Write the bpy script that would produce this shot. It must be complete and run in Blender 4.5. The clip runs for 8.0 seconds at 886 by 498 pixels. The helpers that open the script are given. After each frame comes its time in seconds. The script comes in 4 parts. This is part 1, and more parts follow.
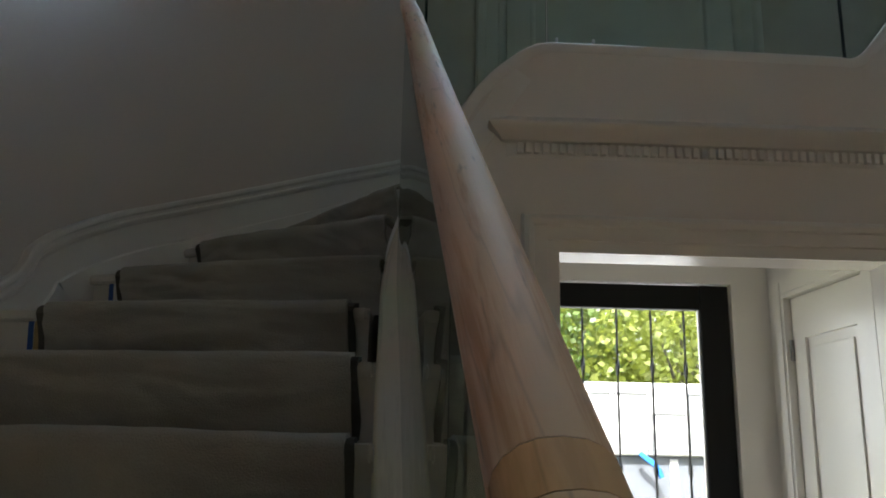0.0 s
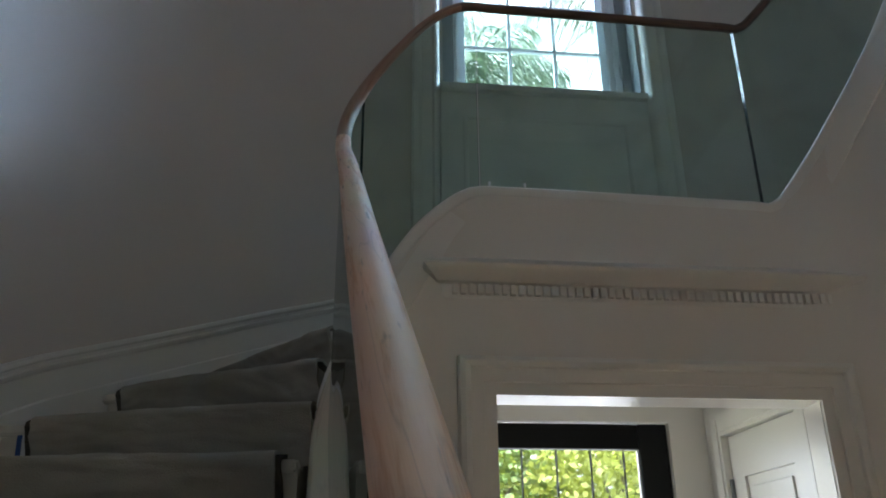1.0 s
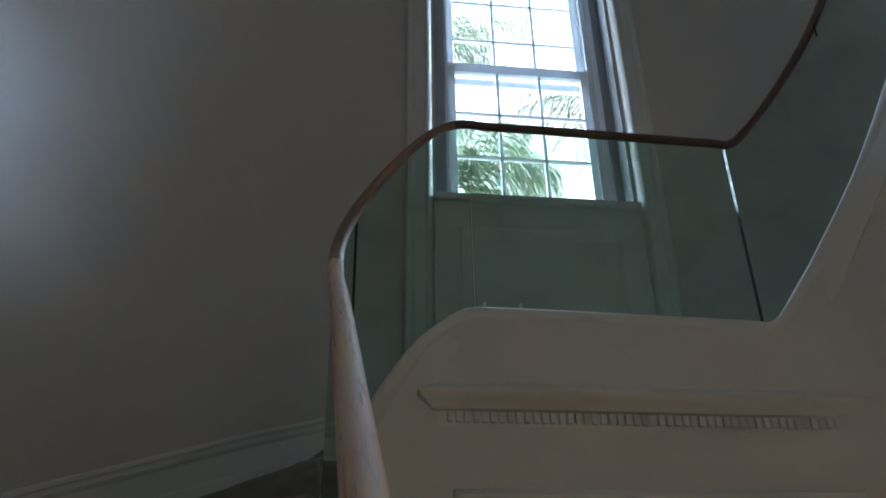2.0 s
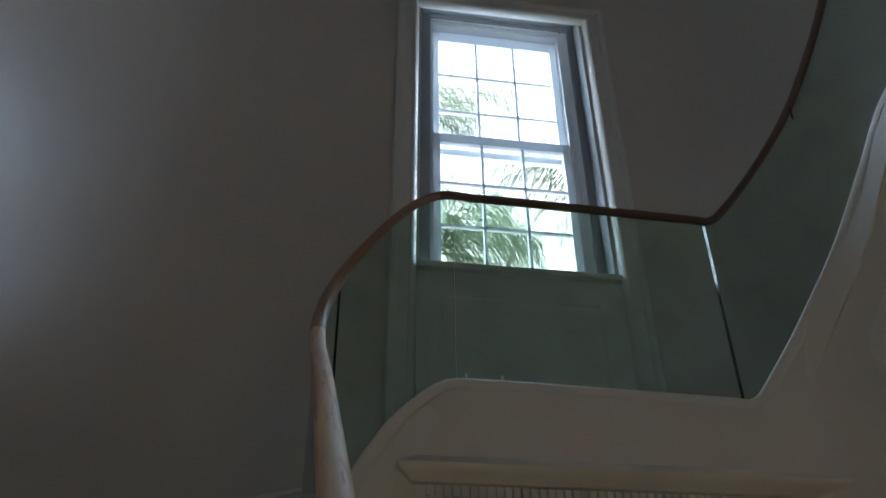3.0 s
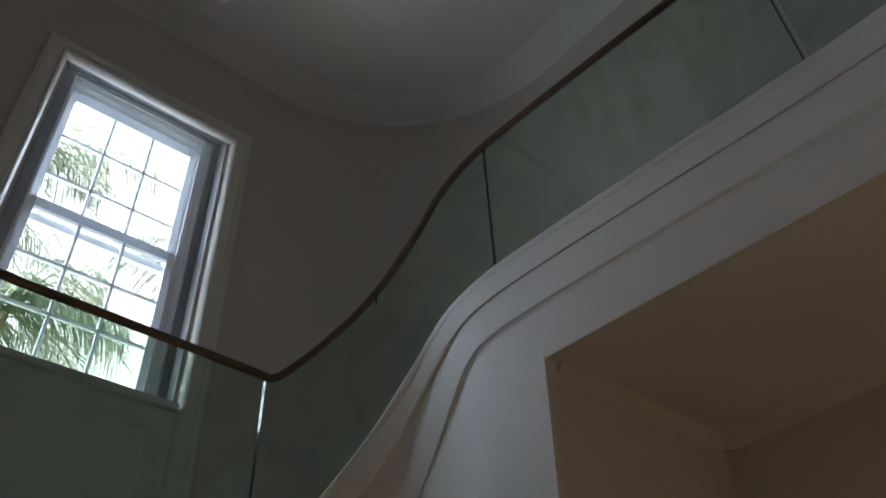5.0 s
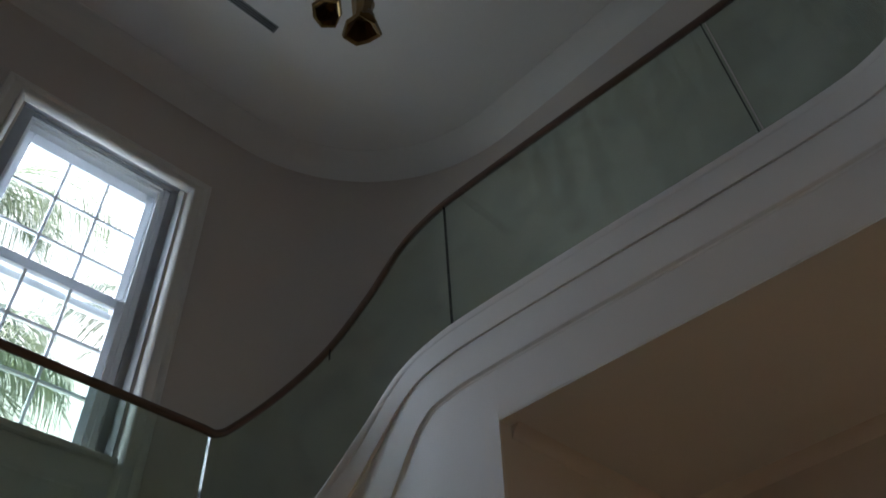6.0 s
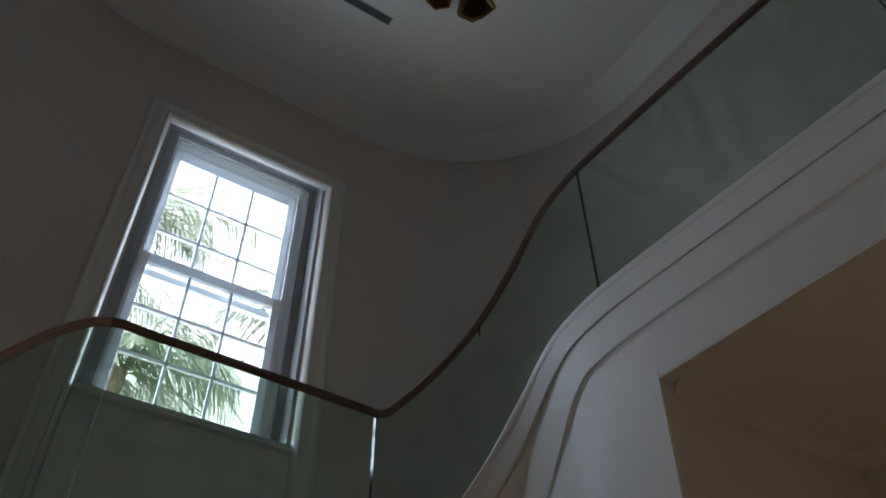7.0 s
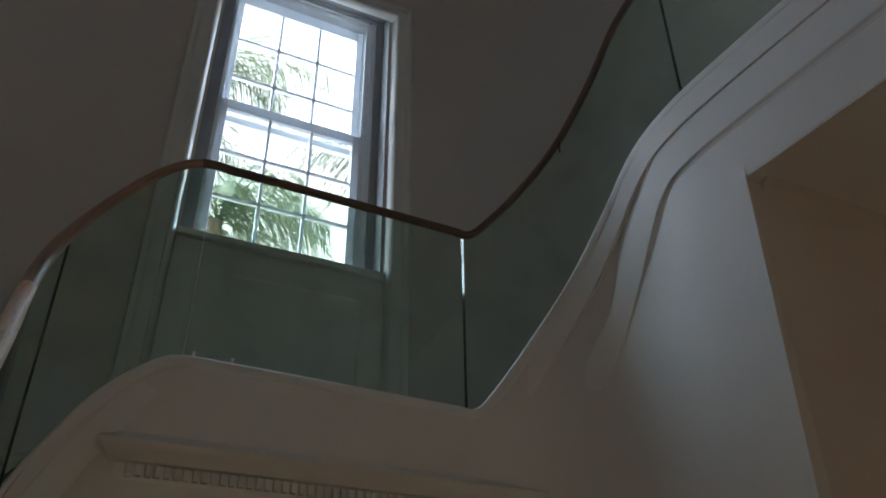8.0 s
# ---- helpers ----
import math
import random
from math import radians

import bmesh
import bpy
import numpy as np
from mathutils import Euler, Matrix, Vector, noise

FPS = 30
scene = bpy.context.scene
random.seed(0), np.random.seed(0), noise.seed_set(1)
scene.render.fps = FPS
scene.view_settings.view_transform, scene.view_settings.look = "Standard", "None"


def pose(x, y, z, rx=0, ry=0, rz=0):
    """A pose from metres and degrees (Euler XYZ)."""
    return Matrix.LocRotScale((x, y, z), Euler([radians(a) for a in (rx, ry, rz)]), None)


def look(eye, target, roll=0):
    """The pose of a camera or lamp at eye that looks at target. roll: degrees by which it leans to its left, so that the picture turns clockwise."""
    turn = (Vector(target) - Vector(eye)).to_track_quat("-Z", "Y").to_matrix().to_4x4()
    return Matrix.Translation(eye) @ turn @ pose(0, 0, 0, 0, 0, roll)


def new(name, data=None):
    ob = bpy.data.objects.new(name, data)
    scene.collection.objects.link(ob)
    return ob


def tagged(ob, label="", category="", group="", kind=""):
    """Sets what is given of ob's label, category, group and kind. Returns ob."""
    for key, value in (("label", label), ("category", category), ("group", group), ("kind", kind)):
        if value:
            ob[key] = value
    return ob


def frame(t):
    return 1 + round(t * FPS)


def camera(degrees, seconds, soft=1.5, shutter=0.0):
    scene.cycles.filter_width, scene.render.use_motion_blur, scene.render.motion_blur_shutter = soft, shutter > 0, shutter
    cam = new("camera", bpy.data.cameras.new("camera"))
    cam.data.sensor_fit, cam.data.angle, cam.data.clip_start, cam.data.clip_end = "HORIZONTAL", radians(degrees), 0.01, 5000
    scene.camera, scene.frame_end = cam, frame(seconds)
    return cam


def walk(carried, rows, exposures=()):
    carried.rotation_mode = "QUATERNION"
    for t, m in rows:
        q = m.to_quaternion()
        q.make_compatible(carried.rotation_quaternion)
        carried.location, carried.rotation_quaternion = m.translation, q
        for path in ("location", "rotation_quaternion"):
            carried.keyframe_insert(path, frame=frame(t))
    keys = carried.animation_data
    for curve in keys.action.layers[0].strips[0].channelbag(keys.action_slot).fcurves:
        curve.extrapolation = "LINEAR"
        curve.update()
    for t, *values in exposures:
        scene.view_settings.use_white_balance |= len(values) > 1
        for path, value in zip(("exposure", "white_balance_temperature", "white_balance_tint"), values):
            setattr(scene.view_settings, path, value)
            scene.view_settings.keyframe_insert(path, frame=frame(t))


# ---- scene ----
cam = camera(58.0, 8.0, soft=1.8)
PATH = [
    (0, (-0.275, 0.383, 1.587), (-0.212, 2.308, 2.042), 1.2),
    (0.5, (-0.288, 0.395, 1.603), (-0.066, 2.306, 2.117), 0.0),
    (1, (-0.264, 0.405, 1.623), (-0.057, 2.23, 2.397), -0.5),
    (1.5, (-0.269, 0.411, 1.685), (-0.055, 2.243, 2.465), -0.4),
    (2, (-0.272, 0.408, 1.768), (-0.051, 2.15, 2.74), -1.0),
    (2.2, (-0.293, 0.387, 1.78), (-0.067, 2.079, 2.837), -0.9),
    (3.3, (-0.268, 0.401, 1.78), (0.013, 2.045, 2.889), -0.8),
    (3.5, (-0.248, 0.405, 1.79), (0.055, 2.047, 2.897), -1.1),
    (4, (-0.245, 0.347, 1.813), (0.159, 1.965, 2.919), -0.5),
    (4.5, (-0.179, 0.317, 1.839), (0.634, 1.746, 2.979), -3.0),
    (5, (-0.128, 0.275, 1.904), (0.885, 1.397, 3.213), -2.8),
    (5.2, (-0.12, 0.257, 1.927), (0.938, 1.244, 3.307), -4.0),
    (6.3, (-0.108, 0.316, 1.91), (0.878, 1.308, 3.339), -2.5),
    (6.5, (-0.121, 0.323, 1.899), (0.798, 1.391, 3.319), -0.8),
    (7, (-0.124, 0.333, 1.881), (0.665, 1.537, 3.27), -0.7),
    (7.5, (-0.129, 0.355, 1.838), (0.588, 1.745, 3.085), -0.1),
    (8, (-0.119, 0.358, 1.809), (0.619, 1.876, 2.882), -0.6),
]
walk(cam, [(t, look(eye, target, roll)) for t, eye, target, roll in PATH],
     [(0.0, 3.17, 6150, 9), (0.25, 3.45, 5950, 9), (0.5, 3.60, 5850, 9), (1.0, 3.48, 5780, 9), (1.5, 3.37, 5740, 8), (2.0, 3.14, 5850, 7), (3.5, 2.88, 6300, 11), (4.5, 2.86, 6700, 13), (6.5, 2.74, 6600, 13), (8.0, 2.83, 6450, 12)])

# ---- world, sun and large lights ----
world = bpy.data.worlds.new("sky")
scene.world = world
world.use_nodes = True
wn = world.node_tree.nodes
sky = wn.new("ShaderNodeTexSky")
sky.sky_type = "NISHITA"
sky.sun_disc = False
sky.sun_elevation = radians(52)
sky.sun_rotation = radians(200)
sky.air_density, sky.dust_density, sky.ozone_density = 1.0, 6.0, 0.6
wn["Background"].inputs["Strength"].default_value = 0.15
world.node_tree.links.new(sky.outputs["Color"], wn["Background"].inputs["Color"])

sun = new("sun", bpy.data.lights.new("sun", "SUN"))
sun.data.energy = 2.3
sun.data.angle = radians(0.5)
sun.data.color = (1.0, 0.95, 0.87)
sun.matrix_basis = look((-2.5, -9, 11), (0, 0, 0))


def sky_lamp(name, place, target, width, height, watts, color):
    data = bpy.data.lights.new(name, "AREA")
    data.shape, data.size, data.size_y = "RECTANGLE", width, height
    data.energy, data.color = watts, color
    ob = new(name, data)
    ob.matrix_basis = look(place, target)
    return ob


sky_lamp("window_daylight", (1.0, 4.75, 5.35), (1.0, 0.0, 3.35), 5.0, 2.3, 38, (0.56, 0.74, 1.0))
sky_lamp("door_daylight", (0.75, 4.47, 1.25), (0.75, 0.0, 1.25), 0.85, 2.0, 0.7, (1.0, 0.93, 0.98))


# ---- materials ----
def material(name, color, rough=0.5, metal=0.0, vary=0.08, scale=3.0, fine=60.0, bump=0.05, tint=None, spec=0.5):
    """A painted or plain surface: colour varied at two scales, with fine relief."""
    m = bpy.data.materials.new(name)
    m.use_nodes = True
    nt = m.node_tree
    bsdf = nt.nodes["Principled BSDF"]
    coord = nt.nodes.new("ShaderNodeTexCoord")
    big = nt.nodes.new("ShaderNodeTexNoise")
    big.inputs["Scale"].default_value = scale
    big.inputs["Detail"].default_value = 5
    small = nt.nodes.new("ShaderNodeTexNoise")
    small.inputs["Scale"].default_value = fine
    small.inputs["Detail"].default_value = 3
    ramp = nt.nodes.new("ShaderNodeMix")
    ramp.data_type = "RGBA"
    dark = tint or tuple(c * (1 - 2 * vary) for c in color)
    ramp.inputs["A"].default_value = (*dark, 1)
    ramp.inputs["B"].default_value = (*color, 1)
    add = nt.nodes.new("ShaderNodeMath")
    add.operation = "MULTIPLY_ADD"
    add.inputs[1].default_value = 0.35
    nt.links.new(coord.outputs["Object"], big.inputs["Vector"])
    nt.links.new(coord.outputs["Object"], small.inputs["Vector"])
    nt.links.new(small.outputs["Fac"], add.inputs[0])
    nt.links.new(big.outputs["Fac"], add.inputs[2])
    nt.links.new(add.outputs[0], ramp.inputs["Factor"])
    nt.links.new(ramp.outputs["Result"], bsdf.inputs["Base Color"])
    bsdf.inputs["Roughness"].default_value = rough
    bsdf.inputs["Metallic"].default_value = metal
    bsdf.inputs["Specular IOR Level"].default_value = spec
    b = nt.nodes.new("ShaderNodeBump")
    b.inputs["Strength"].default_value = bump
    b.inputs["Distance"].default_value = 0.01
    nt.links.new(small.outputs["Fac"], b.inputs["Height"])
    nt.links.new(b.outputs["Normal"], bsdf.inputs["Normal"])
    return m


def wood_material(name, light, dark, stretch, rough=0.45, rings=2.4, flecks=0.5):
    """Timber with grain along the first texture coordinate."""
    m = bpy.data.materials.new(name)
    m.use_nodes = True
    nt = m.node_tree
    bsdf = nt.nodes["Principled BSDF"]
    uv = nt.nodes.new("ShaderNodeUVMap")
    mp = nt.nodes.new("ShaderNodeMapping")
    mp.inputs["Scale"].default_value = stretch
    rnd = nt.nodes.new("ShaderNodeObjectInfo")
    nt.links.new(uv.outputs["UV"], mp.inputs["Vector"])
    nt.links.new(rnd.outputs["Random"], mp.inputs["Location"])
    n1 = nt.nodes.new("ShaderNodeTexNoise")
    n1.inputs["Scale"].default_value = rings
    n1.inputs["Detail"].default_value = 6
    n1.inputs["Distortion"].default_value = 0.8
    n2 = nt.nodes.new("ShaderNodeTexNoise")
    n2.inputs["Scale"].default_value = rings * 9
    n2.inputs["Detail"].default_value = 3
    n3 = nt.nodes.new("ShaderNodeTexNoise")
    n3.inputs["Scale"].default_value = 2.2
    nt.links.new(mp.outputs["Vector"], n1.inputs["Vector"])
    nt.links.new(mp.outputs["Vector"], n2.inputs["Vector"])
    nt.links.new(uv.outputs["UV"], n3.inputs["Vector"])
    ramp = nt.nodes.new("ShaderNodeValToRGB")
    ramp.color_ramp.elements[0].position, ramp.color_ramp.elements[0].color = 0.37, (*dark, 1)
    ramp.color_ramp.elements[1].position, ramp.color_ramp.elements[1].color = 0.50, (*light, 1)
    mixer = nt.nodes.new("ShaderNodeMath")
    mixer.operation = "MULTIPLY_ADD"
    mixer.inputs[1].default_value = 0.25
    nt.links.new(n2.outputs["Fac"], mixer.inputs[0])
    off = nt.nodes.new("ShaderNodeMath")
    off.operation = "SUBTRACT"
    off.inputs[1].default_value = 0.12
    nt.links.new(n1.outputs["Fac"], off.inputs[0])
    nt.links.new(off.outputs[0], mixer.inputs[2])
    nt.links.new(mixer.outputs[0], ramp.inputs["Fac"])
    vein = nt.nodes.new("ShaderNodeMath")
    vein.operation = "SUBTRACT"
    vein.inputs[1].default_value = 0.53
    bend = nt.nodes.new("ShaderNodeTexNoise")
    bend.inputs["Scale"].default_value = rings * 0.6
    bend.inputs["Detail"].default_value = 1.5
    nt.links.new(mp.outputs["Vector"], bend.inputs["Vector"])
    nt.links.new(bend.outputs["Fac"], vein.inputs[0])
    gap_ = nt.nodes.new("ShaderNodeMath")
    gap_.operation = "ABSOLUTE"
    nt.links.new(vein.outputs[0], gap_.inputs[0])
    line = nt.nodes.new("ShaderNodeMapRange")
    line.inputs["From Max"].default_value = 0.012
    line.inputs["To Min"].default_value = 0.84
    line.inputs["To Max"].default_value = 1.0
    nt.links.new(gap_.outputs[0], line.inputs["Value"])
    figure = nt.nodes.new("ShaderNodeMix")
    figure.data_type = "RGBA"
    figure.blend_type = "MULTIPLY"
    figure.inputs["Factor"].default_value = 1.0
    nt.links.new(ramp.outputs["Color"], figure.inputs["A"])
    nt.links.new(line.outputs["Result"], figure.inputs["B"])
    blotch = nt.nodes.new("ShaderNodeMix")
    blotch.data_type = "RGBA"
    blotch.blend_type = "MULTIPLY"
    blotch.inputs["Factor"].default_value = 0.35
    nt.links.new(figure.outputs["Result"], blotch.inputs["A"])
    nt.links.new(n3.outputs["Color"], blotch.inputs["B"])
    fleck_map = nt.nodes.new("ShaderNodeMapping")
    fleck_map.inputs["Scale"].default_value = (9.0, 16.0, 1.0)
    fleck = nt.nodes.new("ShaderNodeTexNoise")
    fleck.inputs["Scale"].default_value = 1.0
    fleck.inputs["Detail"].default_value = 4
    fleck_dark = nt.nodes.new("ShaderNodeMapRange")
    fleck_dark.inputs["From Min"].default_value = 0.63
    fleck_dark.inputs["From Max"].default_value = 0.74
    fleck_dark.inputs["To Min"].default_value = 1.0
    fleck_dark.inputs["To Max"].default_value = flecks
    nt.links.new(uv.outputs["UV"], fleck_map.inputs["Vector"])
    nt.links.new(fleck_map.outputs["Vector"], fleck.inputs["Vector"])
    nt.links.new(fleck.outputs["Fac"], fleck_dark.inputs["Value"])
    knots = nt.nodes.new("ShaderNodeMix")
    knots.data_type = "RGBA"
    knots.blend_type = "MULTIPLY"
    knots.inputs["Factor"].default_value = 1.0
    nt.links.new(blotch.outputs["Result"], knots.inputs["A"])
    nt.links.new(fleck_dark.outputs["Result"], knots.inputs["B"])
    hue = nt.nodes.new("ShaderNodeHueSaturation")
    hue.inputs["Saturation"].default_value = 1.12
    hue.inputs["Value"].default_value = 1.1
    nt.links.new(knots.outputs["Result"], hue.inputs["Color"])
    nt.links.new(hue.outputs["Color"], bsdf.inputs["Base Color"])
    bsdf.inputs["Roughness"].default_value = rough
    b = nt.nodes.new("ShaderNodeBump")
    b.inputs["Strength"].default_value = 0.08
    b.inputs["Distance"].default_value = 0.004
    nt.links.new(n2.outputs["Fac"], b.inputs["Height"])
    nt.links.new(b.outputs["Normal"], bsdf.inputs["Normal"])
    return m


def glass_material(name, color, gloss_rough=0.0, haze=0.01):
    """Clear sheet glass: tinted see-through, mirrored by Fresnel."""
    m = bpy.data.materials.new(name)
    m.use_nodes = True
    nt = m.node_tree
    out = nt.nodes["Material Output"]
    nt.nodes.remove(nt.nodes["Principled BSDF"])
    clear = nt.nodes.new("ShaderNodeBsdfTransparent")
    clear.inputs["Color"].default_value = (*color, 1)
    gloss = nt.nodes.new("ShaderNodeBsdfGlossy")
    gloss.inputs["Roughness"].default_value = gloss_rough
    facing = nt.nodes.new("ShaderNodeLayerWeight")
    facing.inputs["Blend"].default_value = 0.5
    power = nt.nodes.new("ShaderNodeMath")
    power.operation = "POWER"
    power.inputs[1].default_value = 5.0
    fres = nt.nodes.new("ShaderNodeMath")
    fres.operation = "MULTIPLY_ADD"
    fres.inputs[1].default_value = 0.96
    fres.inputs[2].default_value = 0.04
    nt.links.new(facing.outputs["Facing"], power.inputs[0])
    nt.links.new(power.outputs[0], fres.inputs[0])
    mix = nt.nodes.new("ShaderNodeMixShader")
    nt.links.new(fres.outputs[0], mix.inputs[0])
    nt.links.new(clear.outputs[0], mix.inputs[1])
    nt.links.new(gloss.outputs[0], mix.inputs[2])
    dust = nt.nodes.new("ShaderNodeBsdfDiffuse")
    dust.inputs["Color"].default_value = (0.75, 0.77, 0.72, 1)
    coord = nt.nodes.new("ShaderNodeTexCoord")
    smear = nt.nodes.new("ShaderNodeTexNoise")
    smear.inputs["Scale"].default_value = 3.5
    smear.inputs["Detail"].default_value = 6
    smear.inputs["Distortion"].default_value = 1.2
    amount = nt.nodes.new("ShaderNodeMapRange")
    amount.inputs["From Min"].default_value = 0.46
    amount.inputs["From Max"].default_value = 0.75
    amount.inputs["To Min"].default_value = haze * 0.4
    amount.inputs["To Max"].default_value = haze * 4.5
    nt.links.new(coord.outputs["Object"], smear.inputs["Vector"])
    nt.links.new(smear.outputs["Fac"], amount.inputs["Value"])
    film_ = nt.nodes.new("ShaderNodeMixShader")
    nt.links.new(amount.outputs["Result"], film_.inputs[0])
    nt.links.new(mix.outputs[0], film_.inputs[1])
    nt.links.new(dust.outputs[0], film_.inputs[2])
    nt.links.new(film_.outputs[0], out.inputs["Surface"])
    return m


def leaf_material(name, light, dark, patch=5.0):
    m = material(name, light, rough=0.45, vary=0.2, scale=patch, fine=30, bump=0.1, tint=dark)
    nt = m.node_tree
    each = nt.nodes.new("ShaderNodeObjectInfo")
    spread = nt.nodes.new("ShaderNodeMath")
    spread.operation = "MULTIPLY_ADD"
    spread.use_clamp = True
    spread.inputs[1].default_value = 1.3
    mixer_ = next(n for n in nt.nodes if n.bl_idname == "ShaderNodeMix")
    source = mixer_.inputs["Factor"].links[0].from_socket
    shift = nt.nodes.new("ShaderNodeMath")
    shift.operation = "SUBTRACT"
    shift.inputs[1].default_value = 0.65
    nt.links.new(source, shift.inputs[0])
    nt.links.new(each.outputs["Random"], spread.inputs[0])
    nt.links.new(shift.outputs[0], spread.inputs[2])
    nt.links.new(spread.outputs[0], mixer_.inputs["Factor"])
    bsdf = nt.nodes["Principled BSDF"]
    tr = nt.nodes.new("ShaderNodeBsdfTranslucent")
    tr.inputs["Color"].default_value = (light[0] * 1.3, light[1] * 1.4, light[2], 1)
    mix = nt.nodes.new("ShaderNodeMixShader")
    mix.inputs[0].default_value = 0.33
    nt.links.new(bsdf.outputs[0], mix.inputs[1])
    nt.links.new(tr.outputs[0], mix.inputs[2])
    nt.links.new(mix.outputs[0], nt.nodes["Material Output"].inputs["Surface"])
    return m


WALL = material("wall_paint", (0.64, 0.575, 0.525), rough=0.30, vary=0.05, scale=1.2, fine=160, bump=0.05)
wall_gloss = WALL.node_tree.nodes["Principled BSDF"]
wall_gloss.inputs["Coat Weight"].default_value = 0.4
wall_gloss.inputs["Coat Roughness"].default_value = 0.42
CEIL = material("ceiling_paint", (0.74, 0.73, 0.70), rough=0.55, vary=0.03, scale=1.5, fine=120, bump=0.05)
TRIM = material("trim_paint", (0.76, 0.74, 0.70), rough=0.30, vary=0.035, scale=2.0, fine=90, bump=0.03)
PLASTER = material("fascia_plaster_paint", (0.74, 0.70, 0.65), rough=0.25, vary=0.04, scale=1.6, fine=110, bump=0.05)
for m_, w_ in ((TRIM, 0.6), (PLASTER, 1.0)):
    m_.node_tree.nodes["Principled BSDF"].inputs["Coat Weight"].default_value = w_
    m_.node_tree.nodes["Principled BSDF"].inputs["Coat Roughness"].default_value = 0.46
    m_.node_tree.nodes["Principled BSDF"].inputs["Coat IOR"].default_value = 1.75
SASH = material("sash_paint", (0.88, 0.89, 0.90), rough=0.25, vary=0.03, scale=4, fine=80, bump=0.02)
# translucency added so the backlit sashes glow, in place of the window's bloom
sash_nodes = SASH.node_tree
glow_through = sash_nodes.nodes.new("ShaderNodeBsdfTranslucent")
glow_through.inputs["Color"].default_value = (0.85, 0.90, 0.95, 1)
bloom_mix = sash_nodes.nodes.new("ShaderNodeMixShader")
bloom_mix.inputs[0].default_value = 0.18
sash_nodes.links.new(sash_nodes.nodes["Principled BSDF"].outputs[0], bloom_mix.inputs[1])
sash_nodes.links.new(glow_through.outputs[0], bloom_mix.inputs[2])
sash_nodes.links.new(bloom_mix.outputs[0], sash_nodes.nodes["Material Output"].inputs["Surface"])
BLACK = material("black_door_paint", (0.010, 0.010, 0.010), rough=0.5, vary=0.1, scale=4, fine=80, bump=0.03, spec=0.15)
IRON = material("wrought_iron", (0.02, 0.02, 0.022), rough=0.5, metal=0.4, vary=0.2, scale=12, fine=90, bump=0.15)
FLOOR_WOOD = material("floor_boards", (0.40, 0.24, 0.13), rough=0.35, vary=0.2, scale=2.5, fine=40, bump=0.05)
FELT = material("dust_sheet_felt", (0.47, 0.452, 0.39), rough=0.95, vary=0.26, scale=4.2, fine=260, bump=0.5, spec=0.1)
felt_nodes = FELT.node_tree
wrinkle = felt_nodes.nodes.new("ShaderNodeTexNoise")
wrinkle.inputs["Scale"].default_value = 1.5
wrinkle.inputs["Detail"].default_value = 2.5
wrinkle.inputs["Distortion"].default_value = 0.35
felt_place = felt_nodes.nodes.new("ShaderNodeTexCoord")
felt_map = felt_nodes.nodes.new("ShaderNodeMapping")
felt_map.inputs["Scale"].default_value = (1.0, 2.0, 3.2)
felt_map.inputs["Rotation"].default_value = (0, 0.35, 0)
felt_nodes.links.new(felt_place.outputs["Object"], felt_map.inputs["Vector"])
felt_nodes.links.new(felt_map.outputs["Vector"], wrinkle.inputs["Vector"])
crease = felt_nodes.nodes.new("ShaderNodeBump")
crease.inputs["Strength"].default_value = 0.5
crease.inputs["Distance"].default_value = 0.42
felt_nodes.links.new(wrinkle.outputs["Fac"], crease.inputs["Height"])
felt_bsdf = felt_nodes.nodes["Principled BSDF"]
if felt_bsdf.inputs["Normal"].links:
    felt_nodes.links.new(crease.outputs["Normal"], felt_bsdf.inputs["Normal"].links[0].from_node.inputs["Normal"])
FELT_EDGE = material("felt_edge", (0.11, 0.105, 0.09), rough=0.95, vary=0.2, scale=9, fine=200, bump=0.4, spec=0.1)
TAPE = material("blue_tape", (0.03, 0.10, 0.36), rough=0.6, vary=0.12, scale=14, fine=90, bump=0.08)
FOAM = material("tan_tape", (0.45, 0.32, 0.14), rough=0.8, vary=0.15, scale=14, fine=90, bump=0.1)
STEP = material("painted_step", (0.66, 0.64, 0.59), rough=0.5, vary=0.1, scale=4, fine=60, bump=0.06)
RAIL_WOOD = wood_material("rail_maple", (0.93, 0.735, 0.58), (0.77, 0.53, 0.36), (1.3, 4.0, 1.0), rough=0.62)
# two darker copies of the maple: shade on the upper rail, painted in
RAIL_SHADED = wood_material("rail_maple_shaded", (0.155, 0.094, 0.068), (0.09, 0.052, 0.037), (1.2, 9.0, 1.0), rough=0.4)
RAIL_HALF_SHADED = wood_material("rail_maple_half_shaded", (0.40, 0.265, 0.20), (0.26, 0.155, 0.11), (1.2, 9.0, 1.0), rough=0.42)
RAIL_WARM = wood_material("rail_ash_insert", (0.86, 0.62, 0.38), (0.76, 0.52, 0.31), (2.2, 3.0, 1.0), rough=0.6)
CURB = wood_material("cream_curb_timber", (0.74, 0.665, 0.52), (0.62, 0.54, 0.41), (0.7, 14.0, 1.0), rough=0.6, flecks=0.9)
GLASS = glass_material("balustrade_glass", (0.81, 0.885, 0.83), haze=0.02)
PANE = glass_material("window_glass", (0.97, 0.985, 0.98), haze=0.004)
GLASS_EDGE = material("glass_edge", (0.02, 0.05, 0.045), rough=0.12, vary=0.15, scale=8, fine=60, bump=0.02)
BRASS = material("aged_brass", (0.34, 0.22, 0.09), rough=0.32, metal=1.0, vary=0.25, scale=9, fine=70, bump=0.15)
